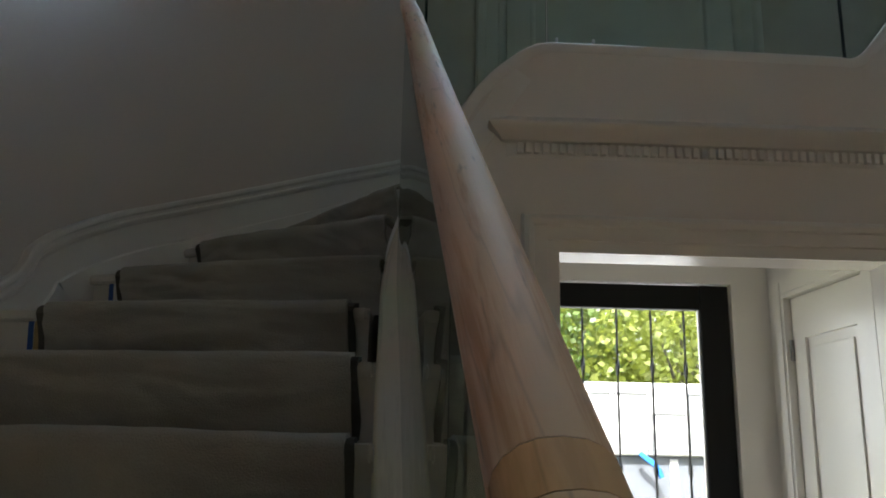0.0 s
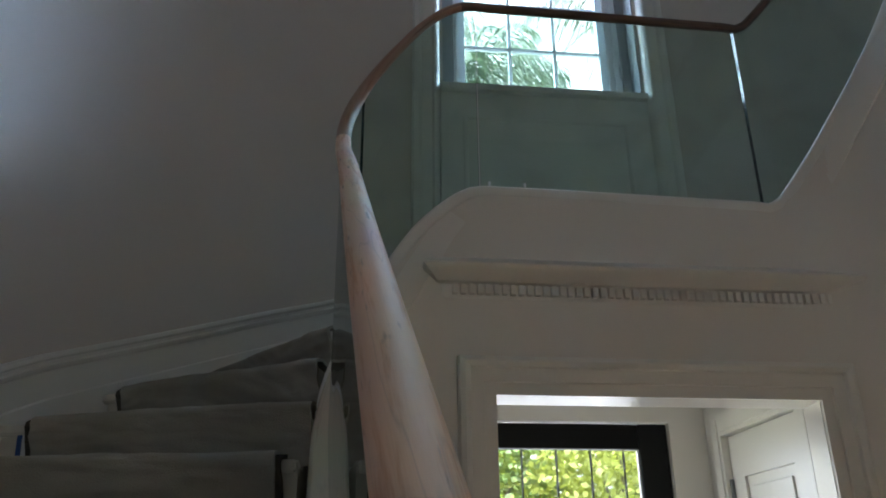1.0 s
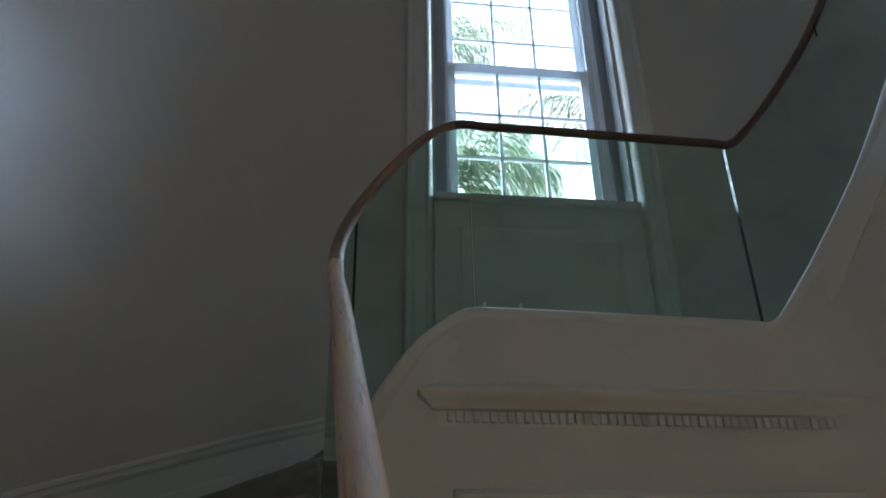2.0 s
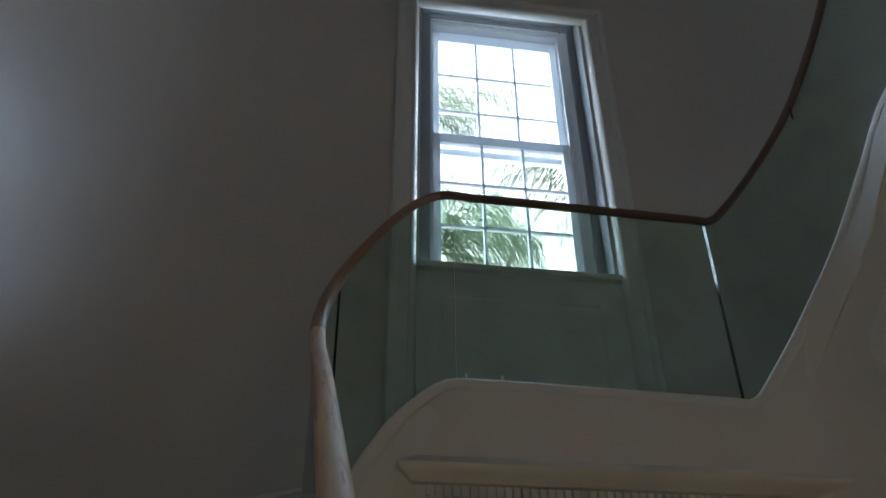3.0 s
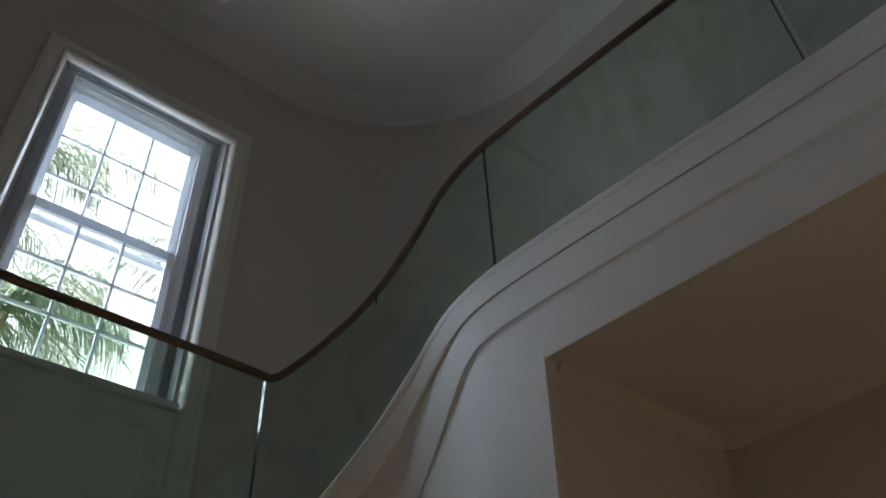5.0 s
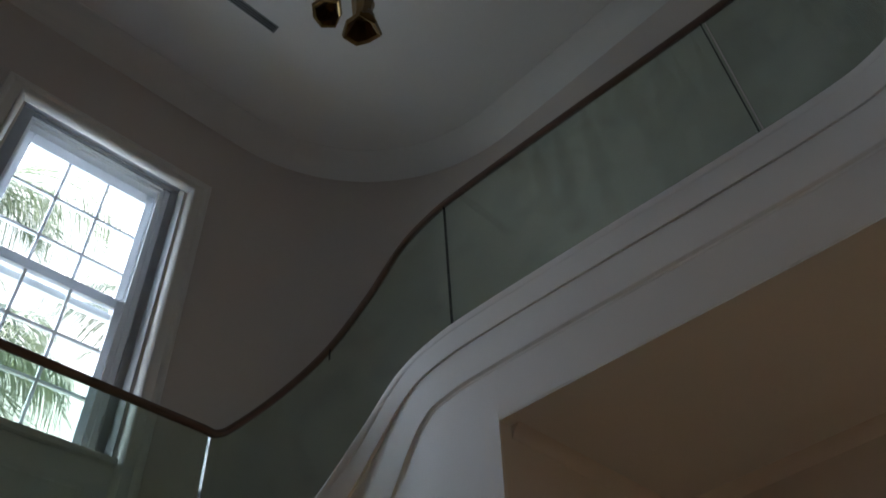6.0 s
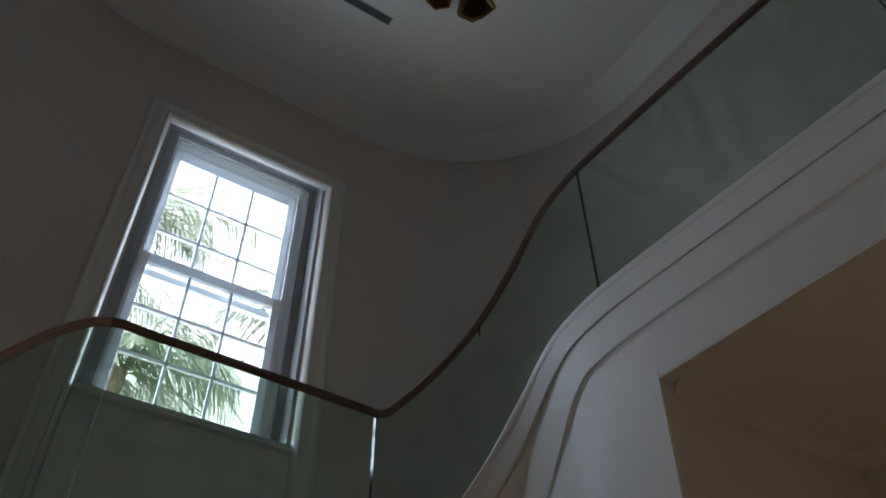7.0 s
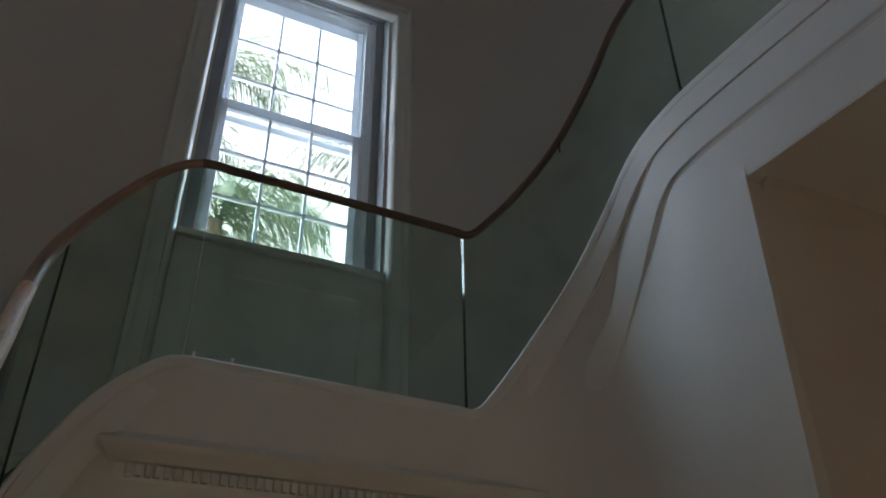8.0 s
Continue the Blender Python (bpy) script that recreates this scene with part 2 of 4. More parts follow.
VENT = material("vent_metal", (0.25, 0.26, 0.26), rough=0.4, metal=0.6, vary=0.1, scale=10, fine=80, bump=0.03)
# grey for the back-lit window reveal: its shade put into the paint
SHADE_GREY = material("reveal_shade_grey", (0.36, 0.37, 0.385), rough=0.75, vary=0.12, scale=6, fine=80, bump=0.05, spec=0.15)
DARK = material("vent_dark", (0.01, 0.01, 0.01), rough=0.8, vary=0.1)
STEEL = material("brushed_steel", (0.55, 0.55, 0.55), rough=0.3, metal=1.0, vary=0.08, scale=20, fine=120, bump=0.03)
PALM = leaf_material("palm_leaf", (0.105, 0.15, 0.12), (0.02, 0.05, 0.055))
LEAF = leaf_material("tree_leaf", (0.26, 0.28, 0.05), (0.03, 0.075, 0.015), patch=0.9)
BARK = material("bark", (0.13, 0.12, 0.10), rough=0.9, vary=0.25, scale=6, fine=40, bump=0.6)
GROUND = material("dry_grass_ground", (0.20, 0.20, 0.10), rough=0.95, vary=0.25, scale=1.5, fine=40, bump=0.4)
WHITE_METAL = material("white_coated_panel", (0.42, 0.42, 0.42), rough=0.4, vary=0.03, scale=2, fine=60, bump=0.02)
TRAILER_GREY = material("grey_channel", (0.10, 0.105, 0.11), rough=0.5, vary=0.1, scale=6, fine=60, bump=0.05)
GREY = material("grey_rubber", (0.12, 0.13, 0.15), rough=0.7, vary=0.12, scale=8, fine=60, bump=0.1)
BLUE = material("blue_plastic", (0.02, 0.14, 0.42), rough=0.4, vary=0.08, scale=8, fine=60, bump=0.03)


# ---- helpers for meshes ----
def part(name, bm, mat, parent=None, label=""):
    """One mesh object from a bmesh, under a thing or by itself."""
    me = bpy.data.meshes.new(name)
    bmesh.ops.recalc_face_normals(bm, faces=bm.faces)
    bm.to_mesh(me)
    bm.free()
    for mm in (mat if isinstance(mat, (list, tuple)) else [mat]):
        me.materials.append(mm)
    ob = new(name, me)
    if parent is not None:
        ob.parent = parent
    if label:
        tagged(ob, label)
    return ob


def smooth(ob, angle=35):
    me = ob.data
    me.shade_smooth()
    me.set_sharp_from_angle(angle=radians(angle))
    return ob


def thing(name, place, label, category, group="", kind=""):
    ob = new(name)
    ob.location = place
    ob.empty_display_size = 0.1
    return tagged(ob, label, category, group, kind)


def under(parent, ob):
    """Put ob, built at world places, under parent without moving it."""
    ob.parent = parent
    ob.matrix_parent_inverse = Matrix.Translation(parent.location).inverted()
    return ob


def box(bm, x0, x1, y0, y1, z0, z1, bevel=0.0):
    vs = [bm.verts.new(c) for c in ((x0, y0, z0), (x1, y0, z0), (x1, y1, z0), (x0, y1, z0),
                                    (x0, y0, z1), (x1, y0, z1), (x1, y1, z1), (x0, y1, z1))]
    fs = [bm.faces.new([vs[i] for i in q]) for q in
          ((3, 2, 1, 0), (4, 5, 6, 7), (0, 1, 5, 4), (1, 2, 6, 5), (2, 3, 7, 6), (3, 0, 4, 7))]
    if bevel:
        edges = list({e for f_ in fs for e in f_.edges})
        bmesh.ops.bevel(bm, geom=edges, offset=bevel, segments=2, affect="EDGES", profile=0.6)


def prism(bm, outline, z0, z1):
    lo = [bm.verts.new((x, y, z0)) for x, y in outline]
    hi = [bm.verts.new((x, y, z1)) for x, y in outline]
    bm.faces.new(lo[::-1])
    bm.faces.new(hi)
    n = len(lo)
    for i in range(n):
        bm.faces.new((lo[i], lo[(i + 1) % n], hi[(i + 1) % n], hi[i]))


def spline(points, step=0.04):
    """A smooth curve through the points, evenly sampled."""
    p = [Vector(q) for q in points]
    p = [2 * p[0] - p[1], *p, 2 * p[-1] - p[-2]]
    fine = []
    for i in range(1, len(p) - 2):
        a, b, c, d = p[i - 1], p[i], p[i + 1], p[i + 2]
        k = max(4, int((c - b).length / step * 2))
        for j in range(k):
            t = j / k
            fine.append(0.5 * ((2 * b) + (c - a) * t + (2 * a - 5 * b + 4 * c - d) * t * t + (3 * b - a - 3 * c + d) * t ** 3))
    fine.append(p[-2])
    return resample(fine, step)


def resample(fine, step):
    s = [0.0]
    for a, b in zip(fine, fine[1:]):
        s.append(s[-1] + (b - a).length)
    n = max(2, int(s[-1] / step))
    xs = np.linspace(0, s[-1], n + 1)
    cols = [np.interp(xs, s, [q[i] for q in fine]) for i in range(3)]
    return [Vector(q) for q in zip(*cols)]


def frames(pts):
    """Tangent, side towards the stairwell and up, at each point of a path."""
    out = []
    for i, q in enumerate(pts):
        t = (pts[min(i + 1, len(pts) - 1)] - pts[max(i - 1, 0)]).normalized()
        side = Vector((t.y, -t.x, 0)).normalized()
        out.append((q, t, side, side.cross(t).normalized()))
    return out


def sweep(bm, pts, profile, closed=True, cap=True, uv=None, fade=(0, 0)):
    """Carries a profile of (side, up) along a path."""
    rings = []
    for i, (q, t, side, up) in enumerate(frames(pts)):
        k = 1.0
        if fade[0] and i < fade[0]:
            k = i / fade[0]
        if fade[1] and len(pts) - 1 - i < fade[1]:
            k = (len(pts) - 1 - i) / fade[1]
        rings.append([bm.verts.new(q + side * (a if a < 0 else a * k - 0.003 * (1 - k)) + up * b) for a, b in profile])
    n = len(profile)
    length = 0.0
    for i in range(len(rings) - 1):
        step = (pts[i + 1] - pts[i]).length
        for j in range(n if closed else n - 1):
            f_ = bm.faces.new((rings[i][j], rings[i + 1][j], rings[i + 1][(j + 1) % n], rings[i][(j + 1) % n]))
            if uv is not None:
                for loop, (u, v) in zip(f_.loops, ((length, j), (length + step, j), (length + step, j + 1), (length, j + 1))):
                    loop[uv].uv = (u, v / n)
        length += step
    if closed and cap:
        bm.faces.new(rings[0])
        bm.faces.new(rings[-1][::-1])


def rounded(w0, w1, h0, h1, r, seg=3):
    """A rectangle of side w0..w1 and up h0..h1 with rounded corners."""
    out = []
    for cx, cy, a0 in ((w1 - r, h1 - r, 0), (w0 + r, h1 - r, 90), (w0 + r, h0 + r, 180), (w1 - r, h0 + r, 270)):
        for k in range(seg + 1):
            a = radians(a0 + 90 * k / seg)
            out.append((cx + r * math.cos(a), cy + r * math.sin(a)))
    return out


def mitred(bm, corners, profile, normal_out=-1):
    """Frame moulding on a wall that faces -y: corners (x, y, z) in order, profile of (outward, proud)."""
    c = [Vector(q) for q in corners]
    rings = []
    for i, q in enumerate(c):
        d0 = (c[i] - c[i - 1]).normalized() if i else (c[1] - c[0]).normalized()
        d1 = (c[i + 1] - c[i]).normalized() if i < len(c) - 1 else d0
        n0, n1 = Vector((-d0.z, 0, d0.x)), Vector((-d1.z, 0, d1.x))
        m = (n0 + n1)
        m = m / max(1e-6, m.dot(n0))
        rings.append([bm.verts.new(q + m * a + Vector((0, normal_out * b, 0))) for a, b in profile])
    n = len(profile)
    for i in range(len(rings) - 1):
        for j in range(n):
            bm.faces.new((rings[i][j], rings[i + 1][j], rings[i + 1][(j + 1) % n], rings[i][(j + 1) % n]))
    bm.faces.new(rings[0])
    bm.faces.new(rings[-1][::-1])


# ---- plan of the stairwell ----
RISER = 0.175
LANDING, UPPER, CEILING = 16 * RISER, 23 * RISER, 7.12
BACK_Y, LEFT_X, RIGHT_X, FRONT_Y = 4.0, -1.6, 3.05, -3.6
ARC = 1.5

# top edge of the string, climbing from the hall round the landing to the gallery
STRING = [(-0.16, -0.40, -0.06), (-0.220, 0.667, 0.665), (-0.260, 1.4, 1.165), (-0.300, 2.2, 1.715), (-0.327, 2.66, 2.035),
          (-0.322, 2.88, 2.25), (-0.250, 2.985, 2.51), (-0.11, 3.01, 2.76), (0.02, 3.01, 2.90), (0.14, 3.01, 2.973), (0.30, 3.01, 2.981),
          (0.75, 3.01, 2.974), (1.20, 3.01, 2.966), (1.295, 3.01, 2.966), (1.372, 3.0, 3.04), (1.557, 2.95, 3.305), (1.704, 2.83, 3.56),
          (1.813, 2.66, 3.84), (1.862, 2.46, 4.055), (1.885, 2.22, 4.137), (1.907, 1.95, 4.158), (1.942, 1.4, 4.16), (1.978, 0.9, 4.16), (2.0, 0.5, 4.16),
          (1.988, 0.28, 4.16), (1.91, 0.12, 4.16), (1.70, 0.03, 4.16), (1.38, 0.0, 4.16), (0.6, -0.02, 4.16)]
TOP = spline(STRING, 0.015)
for x_ in (0.2, 1.332):
    near_ = min((q for q in TOP if q.y > 2.9), key=lambda q: abs(q.x - x_))
    near_.x = x_
TOP_FRAMES = {id(f_[0]): f_ for f_ in frames(TOP)}


def frames_on(pts):
    """Frames of a stretch of TOP, as they are on the whole path."""
    return [TOP_FRAMES[id(q)] for q in pts]


def cut(test0, test1):
    """The stretch of TOP between the first point that passes test0 and the next that passes test1."""
    i0 = next(i for i, q in enumerate(TOP) if test0(q))
    i1 = next((i for i in range(i0 + 1, len(TOP)) if test1(TOP[i])), len(TOP) - 1)
    return TOP[i0:i1 + 1]


def never(q):
    return False


def wall_arc(x_side, a0, a1, r, steps=24):
    cx, cy, stretch = (-0.1, 2.1, 0.4) if x_side < 0 else (1.55, 2.5, 0.0)
    return [(cx + r * math.cos(radians(a0 + (a1 - a0) * k / steps)), cy + (r + stretch) * math.sin(radians(a0 + (a1 - a0) * k / steps)))
            for k in range(steps + 1)]


# ---- structure: floors, walls, ceiling ----
bm = bmesh.new()
box(bm, LEFT_X - 0.3, RIGHT_X + 0.3, FRONT_Y - 0.3, 4.3, -0.2, 0)
tagged(part("floor", bm, FLOOR_WOOD), "brown timber hall floor at the foot of the stairs", "floor", kind="structure")

T = 0.3
bm = bmesh.new()
inner = [(LEFT_X, FRONT_Y)] + wall_arc(-1, 180, 90, ARC, 40)
outer = [(-0.1, BACK_Y + T)] + wall_arc(-1, 90, 180, ARC + T) + [(LEFT_X - T, FRONT_Y)]
prism(bm, inner + outer, 0, CEILING)
tagged(smooth(part("wall_west", bm, WALL)), "curved greige satin-painted wall beside the lower stair flight", "wall", kind="structure")
bm = bmesh.new()
inner = wall_arc(1, 90, 0, ARC) + [(RIGHT_X, 2.5), (RIGHT_X, FRONT_Y)]
outer = [(RIGHT_X + T, FRONT_Y)] + wall_arc(1, 0, 90, ARC + T)
prism(bm, inner + outer, 0, CEILING)
tagged(smooth(part("wall_east", bm, WALL)), "curved greige satin-painted wall beside the upper stair flight", "wall", kind="structure")
# unseen wall; its opening is added so sun on the floor bounces warm light
bm = bmesh.new()
box(bm, LEFT_X - T, 0.43, FRONT_Y - 0.3, FRONT_Y, 0, CEILING)
box(bm, 1.02, RIGHT_X + T, FRONT_Y - 0.3, FRONT_Y, 0, CEILING)
box(bm, 0.43, 1.02, FRONT_Y - 0.3, FRONT_Y, 2.2, CEILING)
tagged(part("wall_south", bm, WALL), "plain greige painted wall out of view, with an opening added to let sun in", "wall", kind="structure")

WX0, WX1, WZ0, WZ1 = 0.15, 1.26, 4.05, 6.27
bm = bmesh.new()
box(bm, -0.1, WX0, BACK_Y, BACK_Y + T, 2.6, CEILING)
box(bm, WX1, 1.55, BACK_Y, BACK_Y + T, 2.6, CEILING)
box(bm, WX0, WX1, BACK_Y, BACK_Y + T, 2.6, WZ0)
box(bm, WX0, WX1, BACK_Y, BACK_Y + T, WZ1, CEILING)
tagged(part("wall_north", bm, WALL), "greige painted wall with a tall sash window opening", "wall", kind="structure")

bm = bmesh.new()
box(bm, LEFT_X - T, RIGHT_X + T, FRONT_Y - 0.3, BACK_Y + T, CEILING, CEILING + 0.2)
tagged(part("ceiling", bm, CEIL), "smooth pale painted ceiling over the stairwell", "ceiling", kind="structure")

# cornice round the stairwell
bm = bmesh.new()
ring = [Vector((x, y, CEILING)) for x, y in
        [(LEFT_X, FRONT_Y), (LEFT_X, 0), (LEFT_X, 1.8)] + wall_arc(-1, 180, 90, ARC, 30) + [(0.4, BACK_Y), (1.0, BACK_Y)]
        + wall_arc(1, 90, 0, ARC, 30) + [(RIGHT_X, 2.2), (RIGHT_X, 0), (RIGHT_X, FRONT_Y)]]
CORNICE = [(0, 0.0), (0.20, 0.0), (0.20, -0.006), (0.185, -0.012), (0.15, -0.025), (0.10, -0.052), (0.07, -0.083), (0.055, -0.104),
           (0.04, -0.12), (0.025, -0.135), (0.010, -0.158), (0, -0.165)]
sweep(bm, ring, CORNICE)
tagged(smooth(part("cornice", bm, CEIL), 50), "plaster cove cornice following the curved walls", "cornice", kind="structure")

# landing and upper floor slabs
bm = bmesh.new()
prism(bm, [(-0.1, 3.05), (1.40, 3.05), (1.55, 3.3), (1.55, BACK_Y), (-0.1, BACK_Y)], LANDING - 0.2, LANDING)
tagged(part("landing", bm, STEP), "half landing floor over the doorway", "landing", kind="structure")

bm = bmesh.new()
edge = [(q.x + 0.0185 * s.x, q.y + 0.0185 * s.y) for q, t, s, u in frames_on(cut(lambda q: q.x > 1.5 and q.y < 1.97, never))]
prism(bm, [(RIGHT_X, FRONT_Y), (RIGHT_X, 1.97)] + edge + [(LEFT_X, 0.02), (LEFT_X, FRONT_Y)], 3.578, UPPER - 0.02)
tagged(part("upper_floor", bm, CEIL), "upper gallery floor with a painted soffit", "floor", kind="structure")

# recess under the gallery: wall and its small cornice
bm = bmesh.new()
box(bm, 2.03, RIGHT_X, 1.957, 2.10, 0, 3.585)
plate = [(1.888, 3.585), (1.712, 0.0), (2.03, 0.0), (2.03, 3.585)]
front_, back_ = [[bm.verts.new((x, y, z)) for x, z in plate] for y in (1.957, 1.9685)]
bm.faces.new(front_)
bm.faces.new(back_[::-1])
for k in range(4):
    bm.faces.new((front_[k], front_[(k + 1) % 4], back_[(k + 1) % 4], back_[k]))
tagged(part("wall_recess", bm, WALL), "painted wall in the shade under the gallery", "wall", kind="structure")
bm = bmesh.new()
sweep(bm, [Vector((1.95, 1.957, 3.583)), Vector((2.5, 1.957, 3.583)), Vector((2.98, 1.957, 3.583)), Vector((3.05, 1.9, 3.583)), Vector((RIGHT_X, 0.8, 3.583)), Vector((RIGHT_X, -3.5, 3.583))],
      [(0, -0.005), (0.045, -0.005), (0.036, -0.012), (0.024, -0.022), (0.014, -0.034), (0.006, -0.048), (0.002, -0.06), (0, -0.062)])
tagged(smooth(part("cornice_recess", bm, WALL), 50), "small painted cornice under the gallery soffit", "cornice", kind="structure")


# string: curved faces below the capping
def string_wall(name, pts, bottom, label, near=0.02, far=-0.12, batter=0.0):
    """A wall under the string. batter: by how much its face leans out below the mouldings, growing along the wall."""
    bm_ = bmesh.new()
    sides = []
    for k, (q, t, s, u) in enumerate(frames_on(pts)):
        v = min(1.0, 1.6 * k / len(pts))
        knee = max(bottom + 0.01, q.z - 0.50)
        foot = near + batter * v * v * (3 - 2 * v) * (knee - bottom)
        sides.append([bm_.verts.new(c) for c in (q + s * near - Vector((0, 0, 0.04)), Vector((q.x + s.x * near, q.y + s.y * near, knee)), Vector((q.x + s.x * foot, q.y + s.y * foot, bottom)),
                                                 Vector((q.x + s.x * far, q.y + s.y * far, bottom)), q + s * far - Vector((0, 0, 0.04)))])
    for a, b in zip(sides, sides[1:]):
        for j in range(5):
            bm_.faces.new((a[j], b[j], b[(j + 1) % 5], a[(j + 1) % 5]))
    bm_.faces.new(sides[0])
    bm_.faces.new(sides[-1][::-1])
    return tagged(smooth(part(name, bm_, PLASTER), 40), label, "wall", kind="structure")


OX0, OX1, OZ = 0.2, 1.332, 2.2


string_wall("string_lower", cut(lambda q: True, lambda q: q.x > OX0 - 0.001), 0.0,
            "white plastered string wall under the lower flight", 0.02, -0.045)
string_wall("string_landing", cut(lambda q: q.x > OX0 - 0.001, lambda q: q.x > OX1 - 0.001), OZ,
            "smooth white fascia of the landing above the doorway")
string_wall("string_curve", cut(lambda q: q.x > OX1 - 0.001, lambda q: q.x > 1.5 and q.y < 1.97), 0.0,
            "white curved string wall sweeping up to the gallery", batter=0.048)
string_wall("string_gallery", cut(lambda q: q.x > 1.5 and q.y < 1.97, never), 3.585, "white fascia along the gallery edge")

# capping that carries the glass
def cap_sides(q):
    """Stair side and hall side of the capping: wider on the lower flight, narrow at the turn."""
    keys = ((1.7, -0.062, 0.032), (2.03, -0.050, 0.030), (2.25, -0.024, 0.022), (2.36, -0.008, 0.012), (2.55, -0.014, 0.014), (2.80, -0.055, 0.028))
    z = min(max(q.z, keys[0][0]), keys[-1][0])
    if q.x > 0.0:
        flush = 0.028 - 0.0068 * min(1.0, q.x / 0.2)
        return -0.055, flush + 0.0178 * (min(1.0, max(0.0, (q.z - 3.1) / 0.7)) if q.x > 1.2 else 0.0)
    for a, b in zip(keys, keys[1:]):
        if z <= b[0]:
            v = (z - a[0]) / (b[0] - a[0])
            return a[1] + (b[1] - a[1]) * v, a[2] + (b[2] - a[2]) * v
    return -0.055, 0.028


def capping(name, pts, mat, label):
    bm_ = bmesh.new()
    uv_ = bm_.loops.layers.uv.new("UVMap")
    rings_, run_ = [], [0.0]
    for q, t, side, up in frames_on(pts):
        w0, w1 = cap_sides(q)
        prof_ = rounded(w0, w1, -0.05, 0.0, min(0.012, (w1 - w0) / 3))
        rings_.append([bm_.verts.new(q + side * a + up * b) for a, b in prof_])
        run_.append(run_[-1] + 0.015)
    n_ = len(rings_[0])
    for i_ in range(len(rings_) - 1):
        for j_ in range(n_):
            f_ = bm_.faces.new((rings_[i_][j_], rings_[i_ + 1][j_], rings_[i_ + 1][(j_ + 1) % n_], rings_[i_][(j_ + 1) % n_]))
            for loop, (u, v) in zip(f_.loops, ((0, j_), (1, j_), (1, j_ + 1), (0, j_ + 1))):
                loop[uv_].uv = (run_[i_ + u], v / n_)
    bm_.faces.new(rings_[0])
    bm_.faces.new(rings_[-1][::-1])
    return tagged(smooth(part(name, bm_, mat), 50), label, "capping", kind="structure")


turn_ = next(i for i, q in enumerate(TOP) if q.z > 2.36)
capping("stair_curb", TOP[:turn_ + 1], CURB, "cream unpainted timber curb carrying the lower glass")
capping("string_capping", TOP[turn_:], TRIM, "white painted capping along the string carrying glass")


PLAN_S = [0.0]
for a_, b_ in zip(TOP, TOP[1:]):
    PLAN_S.append(PLAN_S[-1] + math.hypot(b_.x - a_.x, b_.y - a_.y))
INDEX = {id(q): i for i, q in enumerate(TOP)}


def on_face(s_, z, proud):
    """A point of the string's face, at a length along the plan and a height."""
    k = min(range(len(TOP)), key=lambda i: abs(PLAN_S[i] - s_))
    k = min(max(k, 1), len(TOP) - 2)
    if PLAN_S[k] > s_:
        k -= 1
    v = (s_ - PLAN_S[k]) / max(1e-6, PLAN_S[k + 1] - PLAN_S[k])
    q = TOP[k].lerp(TOP[k + 1], v)
    side = TOP_FRAMES[id(TOP[k])][2]
    return Vector((q.x + side.x * proud, q.y + side.y * proud, z))


def string_bead(name, pts, drop, profile, label, fade):
    """A moulding that runs below the capping at an even distance, on the curved face."""
    bm_ = bmesh.new()
    flat = []
    for q in pts[::2]:
        t = TOP_FRAMES[id(q)][1]
        run, rise = math.hypot(t.x, t.y), t.z
        d = drop(q) if callable(drop) else drop
        flat.append((PLAN_S[INDEX[id(q)]] + rise * d, q.z - run * d))
    clean = [flat[0]]
    for a, b in flat[1:]:
        if a > clean[-1][0] + 0.004:
            clean.append((a, b))
    for _ in range(1):
        clean = [clean[0]] + [((p[0] + 2 * q[0] + r[0]) / 4, (p[1] + 2 * q[1] + r[1]) / 4) for p, q, r in zip(clean, clean[1:], clean[2:])] + [clean[-1]]
    sweep(bm_, [on_face(a, b, 0.02) for a, b in clean], profile, fade=fade)
    return tagged(smooth(part(name, bm_, TRIM), 22), label, "moulding", kind="structure")


BEAD = [(-0.004, -0.022), (0.001, -0.022), (0.003, -0.012), (0.0085, -0.004), (0.0105, 0.0), (0.0105, 0.170), (-0.004, 0.172)]
STEP_BAND = [(-0.004, -0.003), (0.0165, -0.003), (0.018, 0.0), (0.0185, 0.108), (-0.004, 0.110)]
LOW_BAND = [(-0.004, -0.004), (0.0115, -0.004), (0.013, -0.001), (0.0128, 0.085), (-0.004, 0.088)]
string_bead("string_band", cut(lambda q: q.x > 1.38, never), lambda q: 0.135 + 0.02 * min(1, max(0, (q.z - 3.9) / 0.25)), STEP_BAND, "white raised band below the capping", (14, 0))
string_bead("string_band", cut(lambda q: q.y > 0.5, lambda q: q.x > 0.16), lambda q: 0.15 - 0.07 * min(1, max(0, (q.x + 0.1) / 0.26)), LOW_BAND, "white raised band below the capping", (0, 26))
string_bead("string_bead", cut(lambda q: q.x > 1.40, never), lambda q: 0.415 - 0.105 * min(1, max(0, (q.z - 3.2) / 0.7)) + 0.02 * min(1, max(0, (q.z - 3.9) / 0.25)), BEAD, "white raised moulding along the curved string", (10, 0))

# ---- doorway below the landing ----
FACE = 2.99
bm = bmesh.new()
ARCHI = [(0, 0), (0, 0.016), (0.040, 0.018), (0.042, 0.028), (0.086, 0.030), (0.090, 0.046), (0.106, 0.054), (0.122, 0.046), (0.127, 0.030), (0.127, 0)]
mitred(bm, [(OX0, FACE, 0), (OX0, FACE, OZ), (OX1, FACE, OZ), (OX1, FACE, 0)], ARCHI)
tagged(smooth(part("doorway_architrave", bm, TRIM), 30), "white stepped architrave round the doorway", "architrave", kind="structure")

